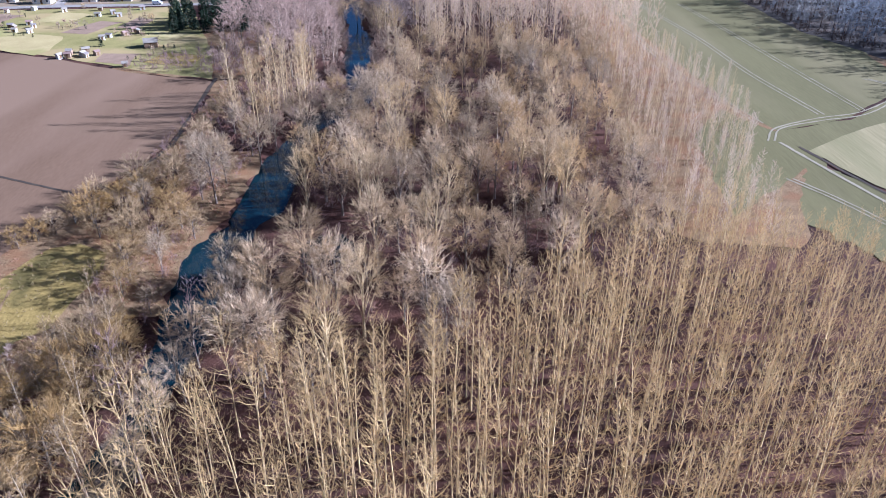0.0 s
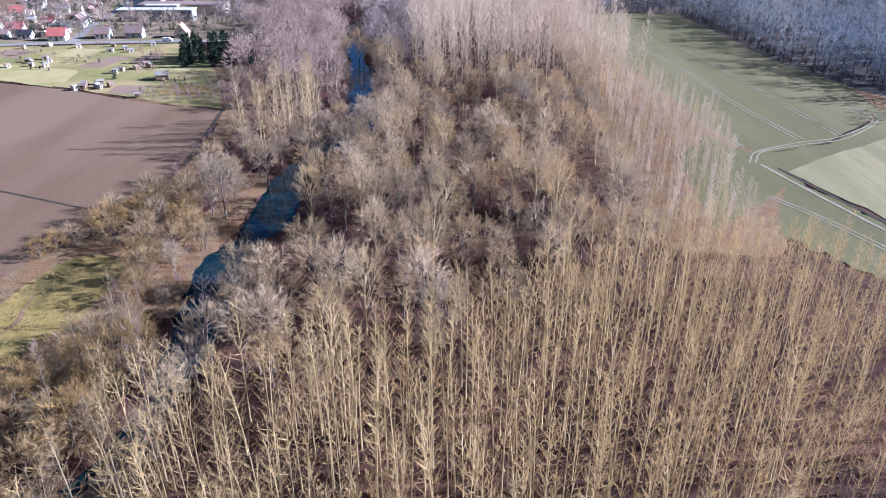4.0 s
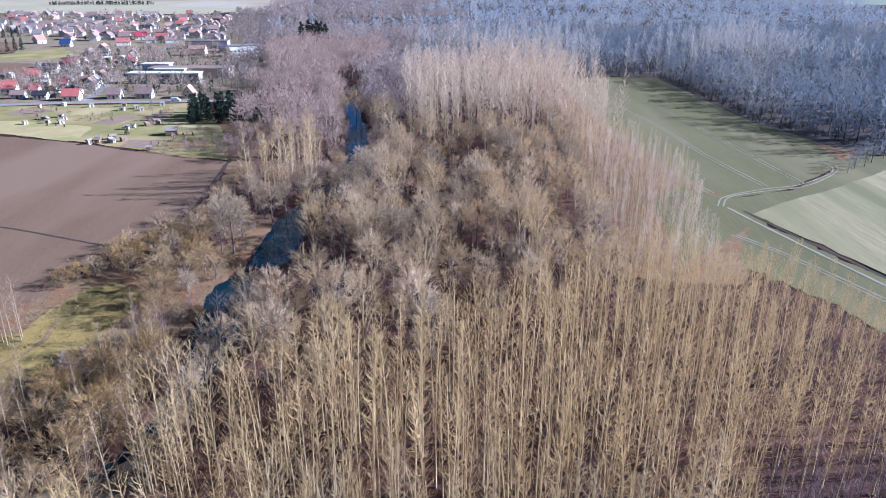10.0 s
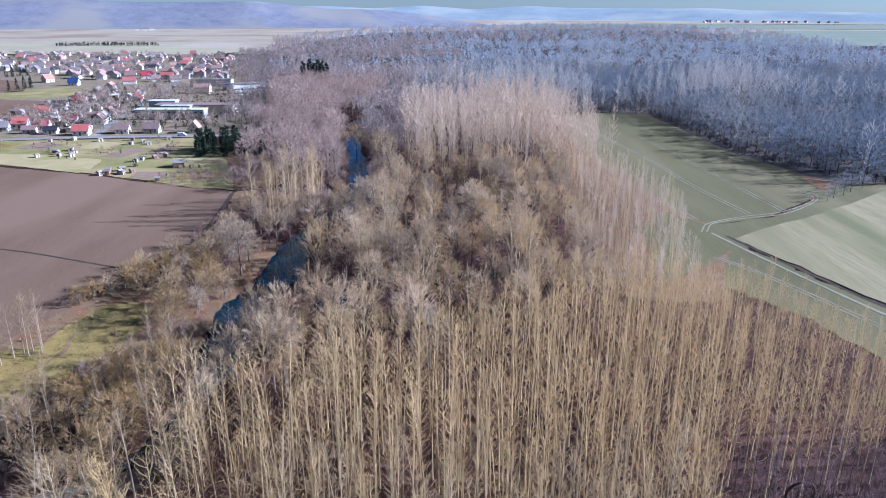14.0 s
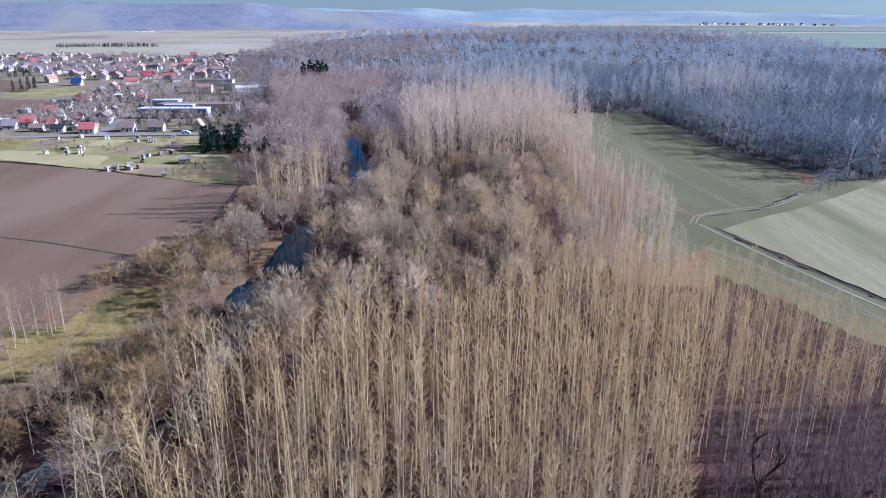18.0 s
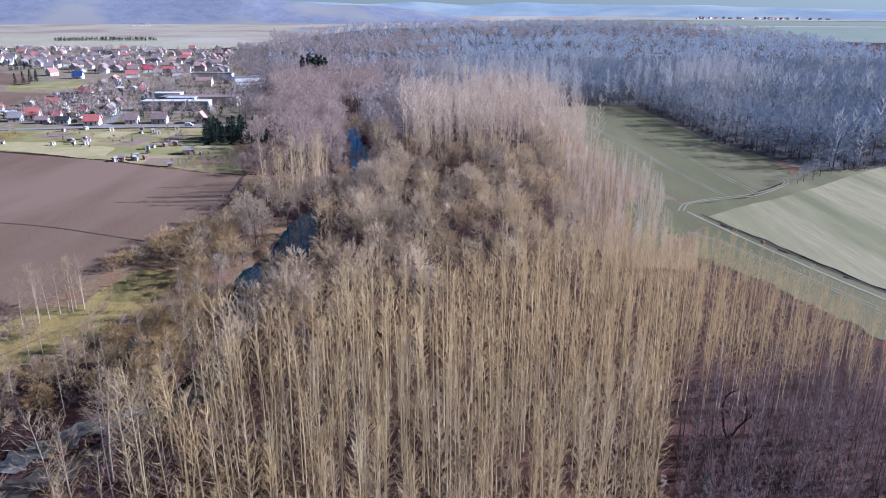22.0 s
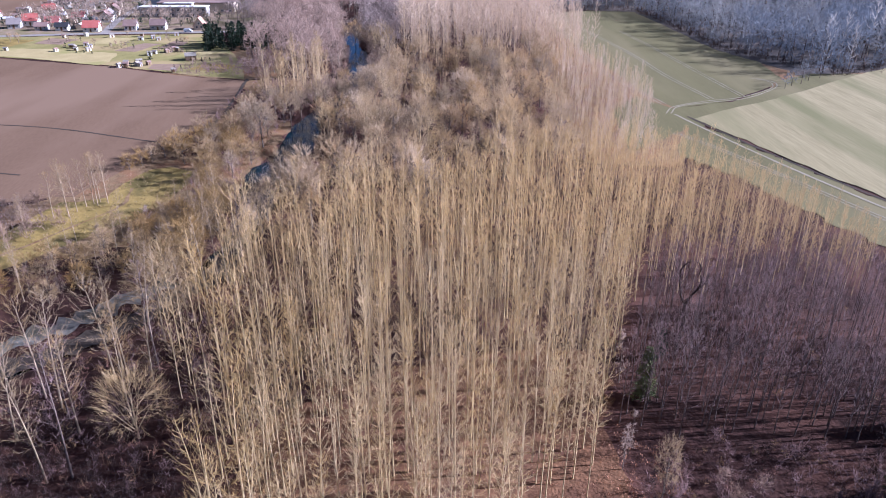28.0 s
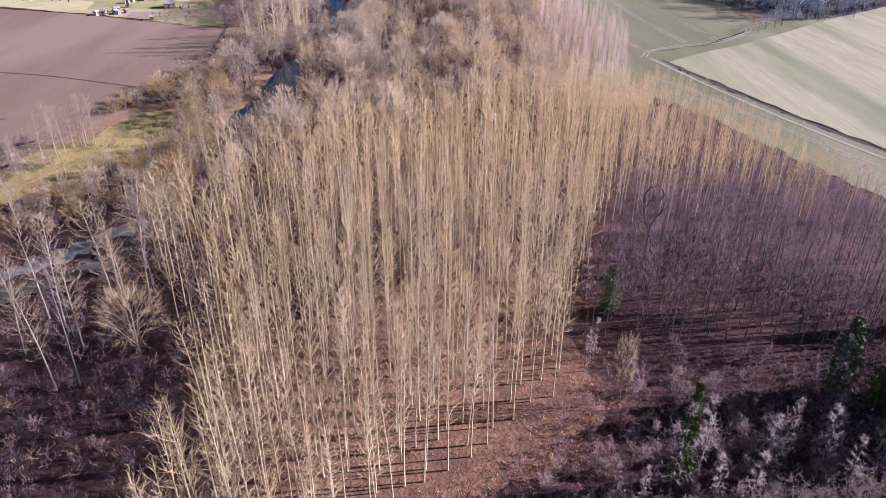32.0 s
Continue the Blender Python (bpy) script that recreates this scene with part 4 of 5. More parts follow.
thicket("woodland_edge", [("poplar_mass", lx[::2], ly[::2], rng.uniform(0.40, 0.64, len(lx[::2])), rng.uniform(0, 6.28, len(lx[::2]))), ("tall_poplar", lx[1::2], ly[1::2], rng.uniform(0.28, 0.46, len(lx[1::2])), rng.uniform(0, 6.28, len(lx[1::2])))], "belt of slender bare pale trees at the field edge", "trees")

# tall poplar wood to the north
NORTH = [(-18, 322), (76, 322), (72, 390), (68, 470), (45, 512), (5, 492), (-20, 456), (-29, 425), (-19, 395), (-25, 372), (-17, 348)]
tx, ty, rng = scatter(NORTH, 5.8, 17, 0.4)
thicket("tall_poplar_wood", [("tall_poplar", tx, ty, rng.uniform(0.62, 1.06, len(tx)), rng.uniform(0, 6.28, len(tx)))], "wood of tall bare pale poplars", "trees")

# west bank
for i, (x, y) in enumerate(zip(*scatter([(-67, 244), (-58, 240), (-47, 250), (-44, 268), (-50, 282), (-66, 268)], 5.0, 19, 0.45)[:2])):
    plant("bank_poplar", "poplar_tree", x, y, 0.72 + 0.085 * (i * 3 % 5), i, "tall bare pale poplar on the river bank", "tree", "riverside poplars", i, 1.15)
for x, y, h, k in ((-56.3, 194.4, 16.2, "broad"), (-51.5, 217, 13, "broad"), (-55, 222, 12, "broad"), (-62, 205, 12, "broad"), (-66, 196, 11, "willow"), (-71, 192, 10, "willow"), (-63, 184, 9, "willow"), (-70, 180, 9, "willow"), (-76, 200, 10, "willow"),
                   (-74, 186, 9.5, "willow"), (-61, 172, 10, "willow"), (-66, 167, 9, "willow"), (-58, 165, 9, "broad"), (-56, 178, 8, "willow"), (-66, 218, 12, "broad"), (-60, 213, 11, "broad"), (-60, 231, 12, "broad"),
                   (-88, 176, 6, "willow"), (-90.5, 173, 5.5, "willow"), (-64, 238, 13, "broad"), (-54, 240, 12, "broad"), (-43, 160, 12, "broad"), (-41.5, 152, 11, "broad"), (-40, 143, 12, "broad"), (-56, 142, 7, "willow"), (-62, 133, 8, "willow"), (-58, 126, 7, "willow"), (-66, 128, 6, "willow"), (-54, 134, 7, "broad"), (-60, 118, 8, "broad"), (-53.5, 128, 9, "willow"), (-55, 120, 8.5, "willow"), (-54.5, 139, 8, "willow"), (-57, 113, 8, "willow"), (-42, 137, 12, "broad"), (-41.5, 129, 11, "broad"), (-42.5, 121, 11, "broad"), (-43, 114, 10, "broad"), (-55, 151, 6, "broad"), (-80, 184, 9, "willow"), (-82, 192, 8, "willow"), (-68, 204, 10, "willow"), (-76, 178, 8, "willow"), (-42, 221, 10, "broad"), (-49.5, 226, 11, "broad"), (-41.5, 231, 12, "broad"), (-46, 238, 12, "broad"), (-38.5, 243, 12, "broad"), (-37, 254, 13, "broad"), (-31, 266, 12, "broad"), (-28.5, 278, 10, "broad"),
                   (-60, 196, 10, "broad"), (-64, 190, 9, "willow"), (-60, 182, 9, "willow"), (-67, 174, 9, "willow"), (-63, 162, 9, "willow"), (-62, 156, 8, "willow"), (-69, 186, 10, "broad"), (-57, 205, 12, "broad"), (-84, 184, 7, "willow"), (-86, 179.5, 6, "willow"), (-65, 211, 11, "broad"), (-51, 366, 12, "broad"), (-43, 364, 12, "broad"), (-47, 380, 13, "broad"), (-55, 378, 13, "broad")):
    base = {"broad": 15, "willow": 9}[k]
    plant(k, "bare_tree" if k == "broad" else "willow_tree", x, y, h / base, x * 3, "leafless brown riverside tree with spreading crown" if k == "broad" else "low leafless willow with ochre twigs on the bank", "tree", "riverside trees", int(abs(x * 3 + y)))
for i, (x, y) in enumerate(zip(*scatter([(-69, 146), (-62, 152), (-55, 140), (-54, 122), (-60, 108), (-72, 96), (-86, 92), (-96, 98), (-84, 118)], 4.4, 53, 0.45)[:2])):
    k = ("willow", "shrub", "willow", "birch")[i * 5 % 4]
    plant(k, {"willow": "willow_tree", "shrub": "shrub", "birch": "birch_tree"}[k], x, y, {"willow": 0.6, "shrub": 0.9, "birch": 0.62}[k] * (1 + 0.12 * (i % 4)), i, "low bare thicket growth between meadow and river", "shrub" if k == "shrub" else "tree", "meadow thicket", i)
plant("birch", "birch_tree", -58.3, 148.7, 0.8, 1, "small leaning white-barked birch by the river", "tree", "", 1)
plant("birch", "birch_tree", -42.5, 157, 0.85, 2, "pale branching birch on the river bank", "tree", "", 2)

for i, (x, y) in enumerate(((-44.5, 126), (-44, 133), (-53, 131), (-43.5, 140), (-53.5, 123), (-54.5, 115), (-45.5, 118), (-46.5, 109), (-56, 106), (-49.5, 101), (-58.5, 98), (-52, 93), (-43, 146), (-54, 137))):
    k = ("alder", "birch", "willow")[i % 3]
    plant(k, {"alder": "alder_tree", "birch": "birch_tree", "willow": "willow_tree"}[k], x, y, (0.75, 0.95, 1.15)[i % 3] * (1 + 0.08 * (i % 4)), i * 1.9, "bare tree leaning over the narrow river", "tree", "overhanging trees", i, 1.2, -0.05, (-5.0, 4.0, 2.0)[i % 3])

for i, (x, y) in enumerate(zip(*scatter([(-70, 246), (-57, 238), (-45, 248), (-41, 268), (-46, 284), (-70, 276)], 4.6, 55, 0.45)[:2])):
    plant("shrub", "shrub", x, y, 0.9 + 0.15 * (i % 4), i * 1.7, "bare brownish shrub under riverside poplars", "shrub", "riverside shrubs", i)

# birch clump by the meadow
for i, (x, y, h) in enumerate(((-93.5, 141, 13), (-92.5, 139.5, 14), (-91.5, 142, 12.5), (-89.5, 147, 13.5), (-88.5, 148.5, 12.8), (-88, 146, 14), (-87, 149.5, 13), (-94.5, 143, 12), (-97, 128, 9), (-99, 131, 9), (-95.5, 138, 12), (-90.5, 145, 13), (-96, 145.5, 12.5), (-86, 147.5, 12))):
    plant("birch", "birch_tree", x, y, h / 14, i * 1.3, "white-barked bare birch at the meadow's edge", "tree", "meadow birches", i, 1.2)
for i, (x, y) in enumerate(((-96, 134), (-99, 128), (-101, 135), (-95, 126), (-92, 134), (-103, 124), (-98, 121), (-104, 130), (-106, 126), (-108, 132), (-110, 122), (-103, 137), (-112, 128), (-107, 138), (-100, 140), (-115, 134))):
    plant("shrub", "shrub", x, y, 1.2 + 0.15 * (i % 4), i, "bare reddish shrub beside the meadow", "shrub", "meadow shrubs", i)

# thin trees along the silt bar
for i, (x, y) in enumerate(zip(*scatter([(-42, 122), (-40, 110), (-43, 98), (-45, 84), (-43, 66), (-50, 46), (-70, 50), (-74, 60), (-60, 72), (-50, 90), (-44.5, 106), (-43.5, 120)], 6.2, 23, 0.42)[:2])):
    plant("alder" if i % 7 == 3 else "birch", "alder_tree" if i % 7 == 3 else "birch_tree", x, y, 1.12 + 0.08 * (i % 5), i * 2.1, "thin dark bare tree by the silt bar" if i % 7 == 3 else "slender pale-trunked bare tree by the silt bar", "tree", "bankside trees", i, 1.35, -0.05, (-4.0, 0.0, 3.0)[i % 3])
plant("fan", "bare_tree", -43.6, 58.3, 1.0, 0.4, "multi-stemmed bare tree with a wide rounded pale crown", "tree")

# dark bent tree, conifers and bleached trees at the clearing
plant("spruce", "spruce_tree", 33.4, 67.8, 0.58, 0, "small green spruce at the plantation's edge", "tree", "clearing spruces", 0, 1.35)
plant("yew", "spruce_tree", 39.5, 79.5, 0.5, 1, "low dark conifer beside a bent tree", "tree", "clearing spruces", 1, 1.3)
# the easternmost spruces stand unseen, added to cast shade westward
for i, (x, y, h, w) in enumerate(((33.4, 29.5, 17, 0.62), (62, 46, 14, 1.25), (66.5, 42, 15, 1.3), (72, 44, 22, 1.2), (78, 38, 22, 1.2), (71, 33, 19, 1.2), (74, 24, 20, 1.2), (88, 43, 17, 1.2), (99, 63, 18, 1.2), (82, 33, 17, 1.2))):
    plant("spruce", "spruce_tree", x, y, h / 17, i, "tall dark green spruce", "tree", "clearing spruces", i, w)
for i, (x, y, h) in enumerate(((32.2, 28.6, 15), (35.3, 28.8, 15.5), (44, 30, 11), (41, 26, 10), (51.3, 30.1, 12.5), (48, 33.5, 11), (54, 28, 10), (60.5, 44.5, 12), (59, 30, 10), (25, 27, 7), (28, 26.5, 7), (37.5, 27.5, 8), (56, 36, 9), (63, 34, 11), (30.5, 72, 10), (28, 55, 8), (26.5, 52, 8))):
    plant("dead", "bleached_tree", x, y, h / 12, i * 1.7, "bleached dead-looking bare tree with short twigs", "tree", "bleached trees", i)
plant("broad", "bare_tree", 29.8, 44.8, 0.86, 1, "narrow bare tree with a dense brownish crown", "tree", "", 2, 0.45)
for i, (x, y) in enumerate(zip(*scatter([(4, 22), (14, 24), (30, 22), (62, 22), (66, 38), (50, 44), (40, 52), (36, 40), (26, 34), (16, 29)], 3.3, 29, 0.45)[:2])):
    plant("shrub", "shrub", x, y, 0.45 + 0.12 * (i % 4), i, "bare reddish shrub in the clearing", "shrub", "clearing shrubs", i)


def bent_tree(x, y):
    """A dark dead tree whose top curls into an open loop."""
    ob = new("bent_tree")
    ob.matrix_basis = pose(x, y, -0.05, 0, 0, 0)
    t = np.linspace(0, 1, 8)
    child("trunk", mesh_of("trunk", *trunk_tube(np.c_[0.25 * np.sin(t * 3), 0 * t, 7.0 * t], 0.46 - 0.12 * t, 7), [M["dark_bark"]]), ob)
    for pts, thick in (([(0, 6.6), (-1.1, 9), (-1.8, 12), (-1.5, 14.4), (-0.3, 15.6), (1.1, 15.3), (1.8, 14), (1.5, 12.9)], 0.27), ([(0, 6.6), (0.8, 8.6), (1.7, 10.4), (2.7, 11.5), (3.3, 13.2)], 0.27), ([(1.6, 10.2), (2.0, 12), (1.5, 13.4)], 0.17), ([(-1.7, 11.4), (-0.6, 12.6), (-0.2, 14)], 0.13)):
        p = smooth_line(pts, 0.5)
        child("limb", mesh_of("limb", *trunk_tube(np.c_[p[:, 0], 0.3 * np.sin(p[:, 1]), p[:, 1]], np.linspace(thick, thick * 0.45, len(p)), 5), [M["dark_bark"]]), ob)
    rg = np.random.default_rng(3)
    s = np.c_[rg.normal(0, 0.2, 9), rg.normal(0, 0.2, 9), rg.uniform(5, 8, 9)]
    child("branch", mesh_of("branch", *cones(s, s + np.c_[rg.normal(0.4, 1.2, 9), rg.normal(0, 1.2, 9), rg.uniform(0.8, 2.2, 9)], np.full(9, 0.1), 4), [M["dark_bark"]]), ob)
    return tagged(ob, "dark dead tree with limbs curling into a loop", "tree")


bent_tree(44.6, 85.4)

# undergrowth
ug = []
# darkened scrub paints the plantation's shade on its west side
x, y, rng = scatter([(-80, 12), (-30, 12), (-33, 58), (-40, 82), (-47, 74), (-62, 58), (-80, 50)], 2.5, 57, 0.48)
ok = river_far(x, y) > 5.6
x, y = x[ok], y[ok]
ug.append(("dark_scrub", x, y, rng.uniform(0.35, 1.05, len(x)), rng.uniform(0, 6.28, len(x))))
for poly, step, seed, kinds in ((WOOD, 8.6, 31, (("bramble", 0.7, 1.3), ("scrub", 0.5, 1.2))), ([(-66, 22), (-34, 22), (-34, 60), (-40, 112), (-50, 92), (-62, 72), (-72, 56)], 3.8, 33, (("bramble", 0.6, 1.2), ("scrub", 0.5, 1.0))),
                               ([(-82, 226), (-78, 190), (-70, 162), (-60, 140), (-53, 150), (-56, 190), (-52, 236), (-72, 284), (-80, 284)], 4.6, 35, (("bramble", 0.7, 1.2), ("scrub", 0.5, 1.0))), (DARK, 4.8, 37, (("bramble", 0.4, 0.8), ("dark_scrub", 0.3, 0.75))), 
                               ([(0, 20), (12, 24), (30, 20), (70, 18), (98, 40), (70, 52), (40, 58), (26, 46), (12, 31)], 3.1, 41, (("bramble", 0.35, 0.8), ("scrub", 0.4, 1.1), ("dark_scrub", 0.3, 0.8)))):
    for k, (kind, lo, hi) in enumerate(kinds):
        x, y, rng = scatter(poly, step, seed + 50 * k, 0.48, 0.3 + k)
        ok = river_far(x, y) > 5.6
        x, y = x[ok], y[ok]
        ug.append((kind, x, y, rng.uniform(lo, hi, len(x)), rng.uniform(0, 6.28, len(x))))
x, y, rng = scatter([(38, 36), (62, 52), (92, 62), (98, 42), (70, 20), (40, 20)], 2.5, 95, 0.48)
ug.append(("scrub", x, y, rng.uniform(0.5, 1.35, len(x)), rng.uniform(0, 6.28, len(x))))
# darkened scrub again, as shade along the foot of the east forest
for line in ([(172, 320), (160, 344), (151, 364), (147, 440), (140, 503)], [(136, 507), (106, 512), (72, 501), (48, 526)], [(178, 302), (200, 311), (262, 353), (330, 395)]):
    p = smooth_line(line, 1.6)
    rng = np.random.default_rng(len(p))
    p = p + rng.normal(0, 1.6, p.shape)
    ug.append(("dark_scrub", p[:, 0], p[:, 1], rng.uniform(0.6, 1.5, len(p)), rng.uniform(0, 6.28, len(p))))
    ug.append(("mid", p[::3, 0], p[::3, 1], rng.uniform(0.3, 0.6, len(p[::3])), rng.uniform(0, 6.28, len(p[::3]))))
x, y, rng = scatter([(-122, 302), (-106, 294), (-84, 292), (-76, 292), (-82, 350), (-92, 352), (-100, 322), (-112, 318)], 3.4, 58, 0.48)
ug.append(("scrub", x, y, rng.uniform(0.6, 1.3, len(x)), rng.uniform(0, 6.28, len(x))))
thicket("undergrowth", ug, "tangled brown brambles and low shrubs on the woodland floor, some darkened for shade", "undergrowth")
gr = []
for poly, step, seed in (([(-98, 146), (-87, 168), (-72, 172), (-63, 140), (-70, 110), (-100, 92), (-104, 122)], 2.0, 43), ([(-80, 288), (-73, 288), (-70, 238), (-78, 200), (-84, 200), (-79, 230)], 1.6, 45), ([(-64, 150), (-56, 150), (-53, 205), (-62, 205)], 1.6, 47)):
    x, y, rng = scatter(poly, step, seed, 0.5)
    gr.append(("tuft", x, y, rng.uniform(0.5, 1.3, len(x)), rng.uniform(0, 6.28, len(x))))
x, y, rng = scatter([(-6, 18), (2, 26), (9, 32), (17, 39.5), (23, 47), (27, 60), (31, 60), (34, 50), (32, 38), (25, 30), (14, 23), (6, 18)], 0.8, 50, 0.5)
ok = rng.uniform(size=len(x)) < 0.35 + 0.65 * np.clip(0.5 + 0.5 * np.sin(x * 0.55 + 1.3 * np.sin(y * 0.4)), 0, 1)
x, y = x[ok] + rng.normal(0, 0.8, ok.sum()), y[ok] + rng.normal(0, 0.8, ok.sum())
x3, y3, rng3 = scatter([(-22, 14), (-6, 16), (8, 28), (22, 42), (25, 60), (26, 74), (0, 70), (-24, 52)], 1.5, 97, 0.5, 0, 0.8)
thicket("russet_grass", [("russet_tuft", x, y, rng.uniform(0.4, 1.1, len(x)), rng.uniform(0, 6.28, len(x))), ("russet_tuft", x3, y3, rng3.uniform(0.3, 0.9, len(x3)), rng3.uniform(0, 6.28, len(x3)))], "russet dead grass in the clearing before the poplars", "grass")
for poly, step, seed in (([(-66, 150), (-55, 150), (-54, 205), (-58, 226), (-74, 226), (-78, 196), (-70, 176)], 1.5, 91), ([(-104, 150), (-88, 152), (-78, 178), (-96, 176)], 1.9, 93)):
    x, y, rng = scatter(poly, step, seed, 0.5, 0, 0.7)
    gr.append(("russet_tuft", x, y, rng.uniform(0.5, 1.2, len(x)), rng.uniform(0, 6.28, len(x))))
thicket("dry_grass", gr, "tufts of dry yellow grass", "grass")

# far woods
bx, by, rng = scatter([(-60, 246), (-20, 246), (-16, 300), (-24, 345), (-28, 420), (-60, 470), (-75, 440), (-56, 370), (-52, 300)], 3.6, 59, 0.48)
d = river_far(bx, by)
ok = (d > 5.0) & (d < 11)
bx, by = bx[ok], by[ok]
thicket("bank_scrub", [("shrub", bx[::2], by[::2], rng.uniform(0.7, 1.3, len(bx[::2])), rng.uniform(0, 6.28, len(bx[::2]))), ("garden_tree", bx[1::2], by[1::2], rng.uniform(0.3, 0.5, len(bx[1::2])), rng.uniform(0, 6.28, len(bx[1::2])))], "bare shrubs crowding the far river banks", "shrubs")
wx2, wy2, rng = scatter([(-138, 440), (-108, 430), (-112, 480), (-120, 560), (-136, 640), (-180, 760), (-240, 1090), (-300, 1080), (-232, 780), (-178, 660), (-152, 560), (-144, 480)], 7.0, 60, 0.48)
thicket("village_edge_wood", [("mauve", wx2, wy2, rng.uniform(0.32, 0.85, len(wx2)) ** 1.3, rng.uniform(0, 6.28, len(wx2)))], "low bare trees along the village edge", "trees")
for i, (x, y) in enumerate(((-117, 650), (-111, 655), (-122, 656), (-106, 648), (-127, 651), (-113, 646))):
    plant("yew", "conifer_tree", x, y, 2.0 + 0.15 * (i % 3), i, "tall dark conifer rising above the bare wood", "tree", "wood conifers", i, 1.2)
WEST = [(-122, 296), (-104, 292), (-84, 296), (-72, 286), (-52, 284), (-46, 300), (-48, 340), (-52, 372), (-66, 430), (-66, 470), (-40, 520), (-60, 640), (-158, 640), (-154, 575), (-128, 470), (-112, 420), (-92, 385), (-92, 350), (-118, 320)]
x, y, rng = scatter(WEST, 8.0, 61, 0.45)
ok = ~((x < -92) & (y < 345)) & ~((y > 450) & (x < -100 - 0.075 * y))
small = np.where((y < 320) & (x < -70), 0.55, np.where((y > 452) & (x < -0.238 * y), 0.45, 1.0))[ok]
x, y = x[ok], y[ok]
gx2, gy2, rng2 = scatter([(-64, 472), (-28, 458), (8, 496), (46, 518), (20, 522), (-30, 512), (-22, 562), (-42, 640), (-62, 640), (-42, 522)], 6.5, 69, 0.45)
gx3, gy3, rng3 = scatter([(-50, 398), (-38, 376), (-28, 352), (-18, 350), (-22, 376), (-16, 396), (-26, 428), (-18, 458), (-30, 472), (-62, 476), (-51, 446), (-46, 420)], 4.8, 73, 0.48)
ok = river_far(gx3, gy3) > 5.0
gx3, gy3 = gx3[ok], gy3[ok]
thicket("west_wood", [("mauve", gx3, gy3, rng3.uniform(0.42, 0.85, len(gx3)), rng3.uniform(0, 6.28, len(gx3))), ("red_broad", x, y, rng.uniform(0.75, 1.15, len(x)) * small, rng.uniform(0, 6.28, len(x))), ("mauve", gx2, gy2, rng2.uniform(0.5, 1.0, len(gx2)), rng2.uniform(0, 6.28, len(gx2)))], "reddish-brown leafless wood along the river", "trees")
EAST = [(140, 508), (146, 444), (151, 366), (160, 345), (171, 322), (178, 302), (200, 312), (262, 354), (420, 446), (520, 620), (560, 760), (-180, 760), (-160, 650), (-40, 640), (-20, 560), (-30, 510), (20, 520), (48, 528), (72, 504), (106, 514)]
x, y, rng = scatter(EAST, 9.0, 63, 0.46)
ok = ~((y < 690) & (x < -100 - 0.075 * y))
x, y = x[ok], y[ok]
PALE_BAND = [(30, 532), (75, 506), (140, 512), (225, 505), (250, 590), (120, 690), (-20, 650)]
patch = np.array([noise.noise(Vector((a / 95, b / 95, 2.2))) for a, b in zip(x, y)]) + rng.normal(0, 0.10, len(x))
pal = (inside(PALE_BAND, x, y) & (patch > -0.18)) | (patch > 0.34)
mau = ~pal & (x < 10 + 60 * patch) & (y > 560)
dim = ~pal & ~mau
sc, tn = rng.uniform(0.72, 1.15, len(x)) * (1 + 0.25 * patch), rng.uniform(0, 6.28, len(x))
thicket("east_forest", [("mid", x[dim], y[dim], sc[dim], tn[dim]), ("mid_pale", x[pal], y[pal], sc[pal], tn[pal]), ("mauve", x[mau], y[mau], sc[mau], tn[mau])], "broad leafless forest beyond the fields, bluish haze in its twig colour", "forest")
for i, (x, y, s) in enumerate(((147, 276, 0.5), (152, 281, 0.6), (158, 285, 0.7), (164, 291, 0.8), (172, 297, 0.7), (181, 303, 0.6))):
    plant("mid", "bare_tree", x, y, s * 0.75, i, "bushy leafless tree at the field corner", "tree", "field corner trees", i)
FARWOOD = [(-182, 762), (560, 762), (600, 960), (605, 1060), (665, 1300), (-300, 1300), (-262, 1100), (-215, 900)]
x, y, rng = scatter(FARWOOD, 17.5, 65, 0.48)
FARTHER = [(-290, 1300), (665, 1300), (720, 1500), (760, 1900), (700, 2250), (380, 2400), (30, 2150), (-190, 1950), (-280, 1500)]
x2, y2, rng2 = scatter(FARTHER, 27, 67, 0.48)
patch = np.array([noise.noise(Vector((a / 150, b / 190, 7.7))) for a, b in zip(x, y)]) + rng.normal(0, 0.10, len(x))
mau = patch > 0.10 + np.clip((x + 60) / 500, -0.5, 0.5)
sc, tn = rng.uniform(0.8, 1.2, len(x)) * (1 + 0.35 * patch), rng.uniform(0, 6.28, len(x))
thicket("far_forest", [("far", x[~mau], y[~mau], sc[~mau], tn[~mau]), ("mauve", x[mau], y[mau], sc[mau], tn[mau]), ("far", x2[::2], y2[::2], rng2.uniform(0.9, 1.35, len(x2[::2])), rng2.uniform(0, 6.28, len(x2[::2]))), ("mauve", x2[1::2], y2[1::2], rng2.uniform(0.9, 1.35, len(x2[1::2])), rng2.uniform(0, 6.28, len(x2[1::2])))], "vast leafless forest spreading to the distance, haze in its twig colour", "forest")


# ---- village ----
WINDOW = bmesh.new()
add_box(WINDOW, -0.6, 0.6, -0.05, 0.05, 0, 1.35)
WINDOW_ME = bpy.data.meshes.new("window")
WINDOW.to_mesh(WINDOW_ME)
WINDOW_ME.materials.append(M["plastic"])
PANE = bmesh.new()
add_box(PANE, -0.48, -0.03, -0.07, 0.0, 0.12, 1.23)
add_box(PANE, 0.03, 0.48, -0.07, 0.0, 0.12, 1.23)
PANE_ME = bpy.data.meshes.new("pane")
PANE.to_mesh(PANE_ME)
PANE_ME.materials.append(M["glass"])


def window(parent, x, y, z, turn):
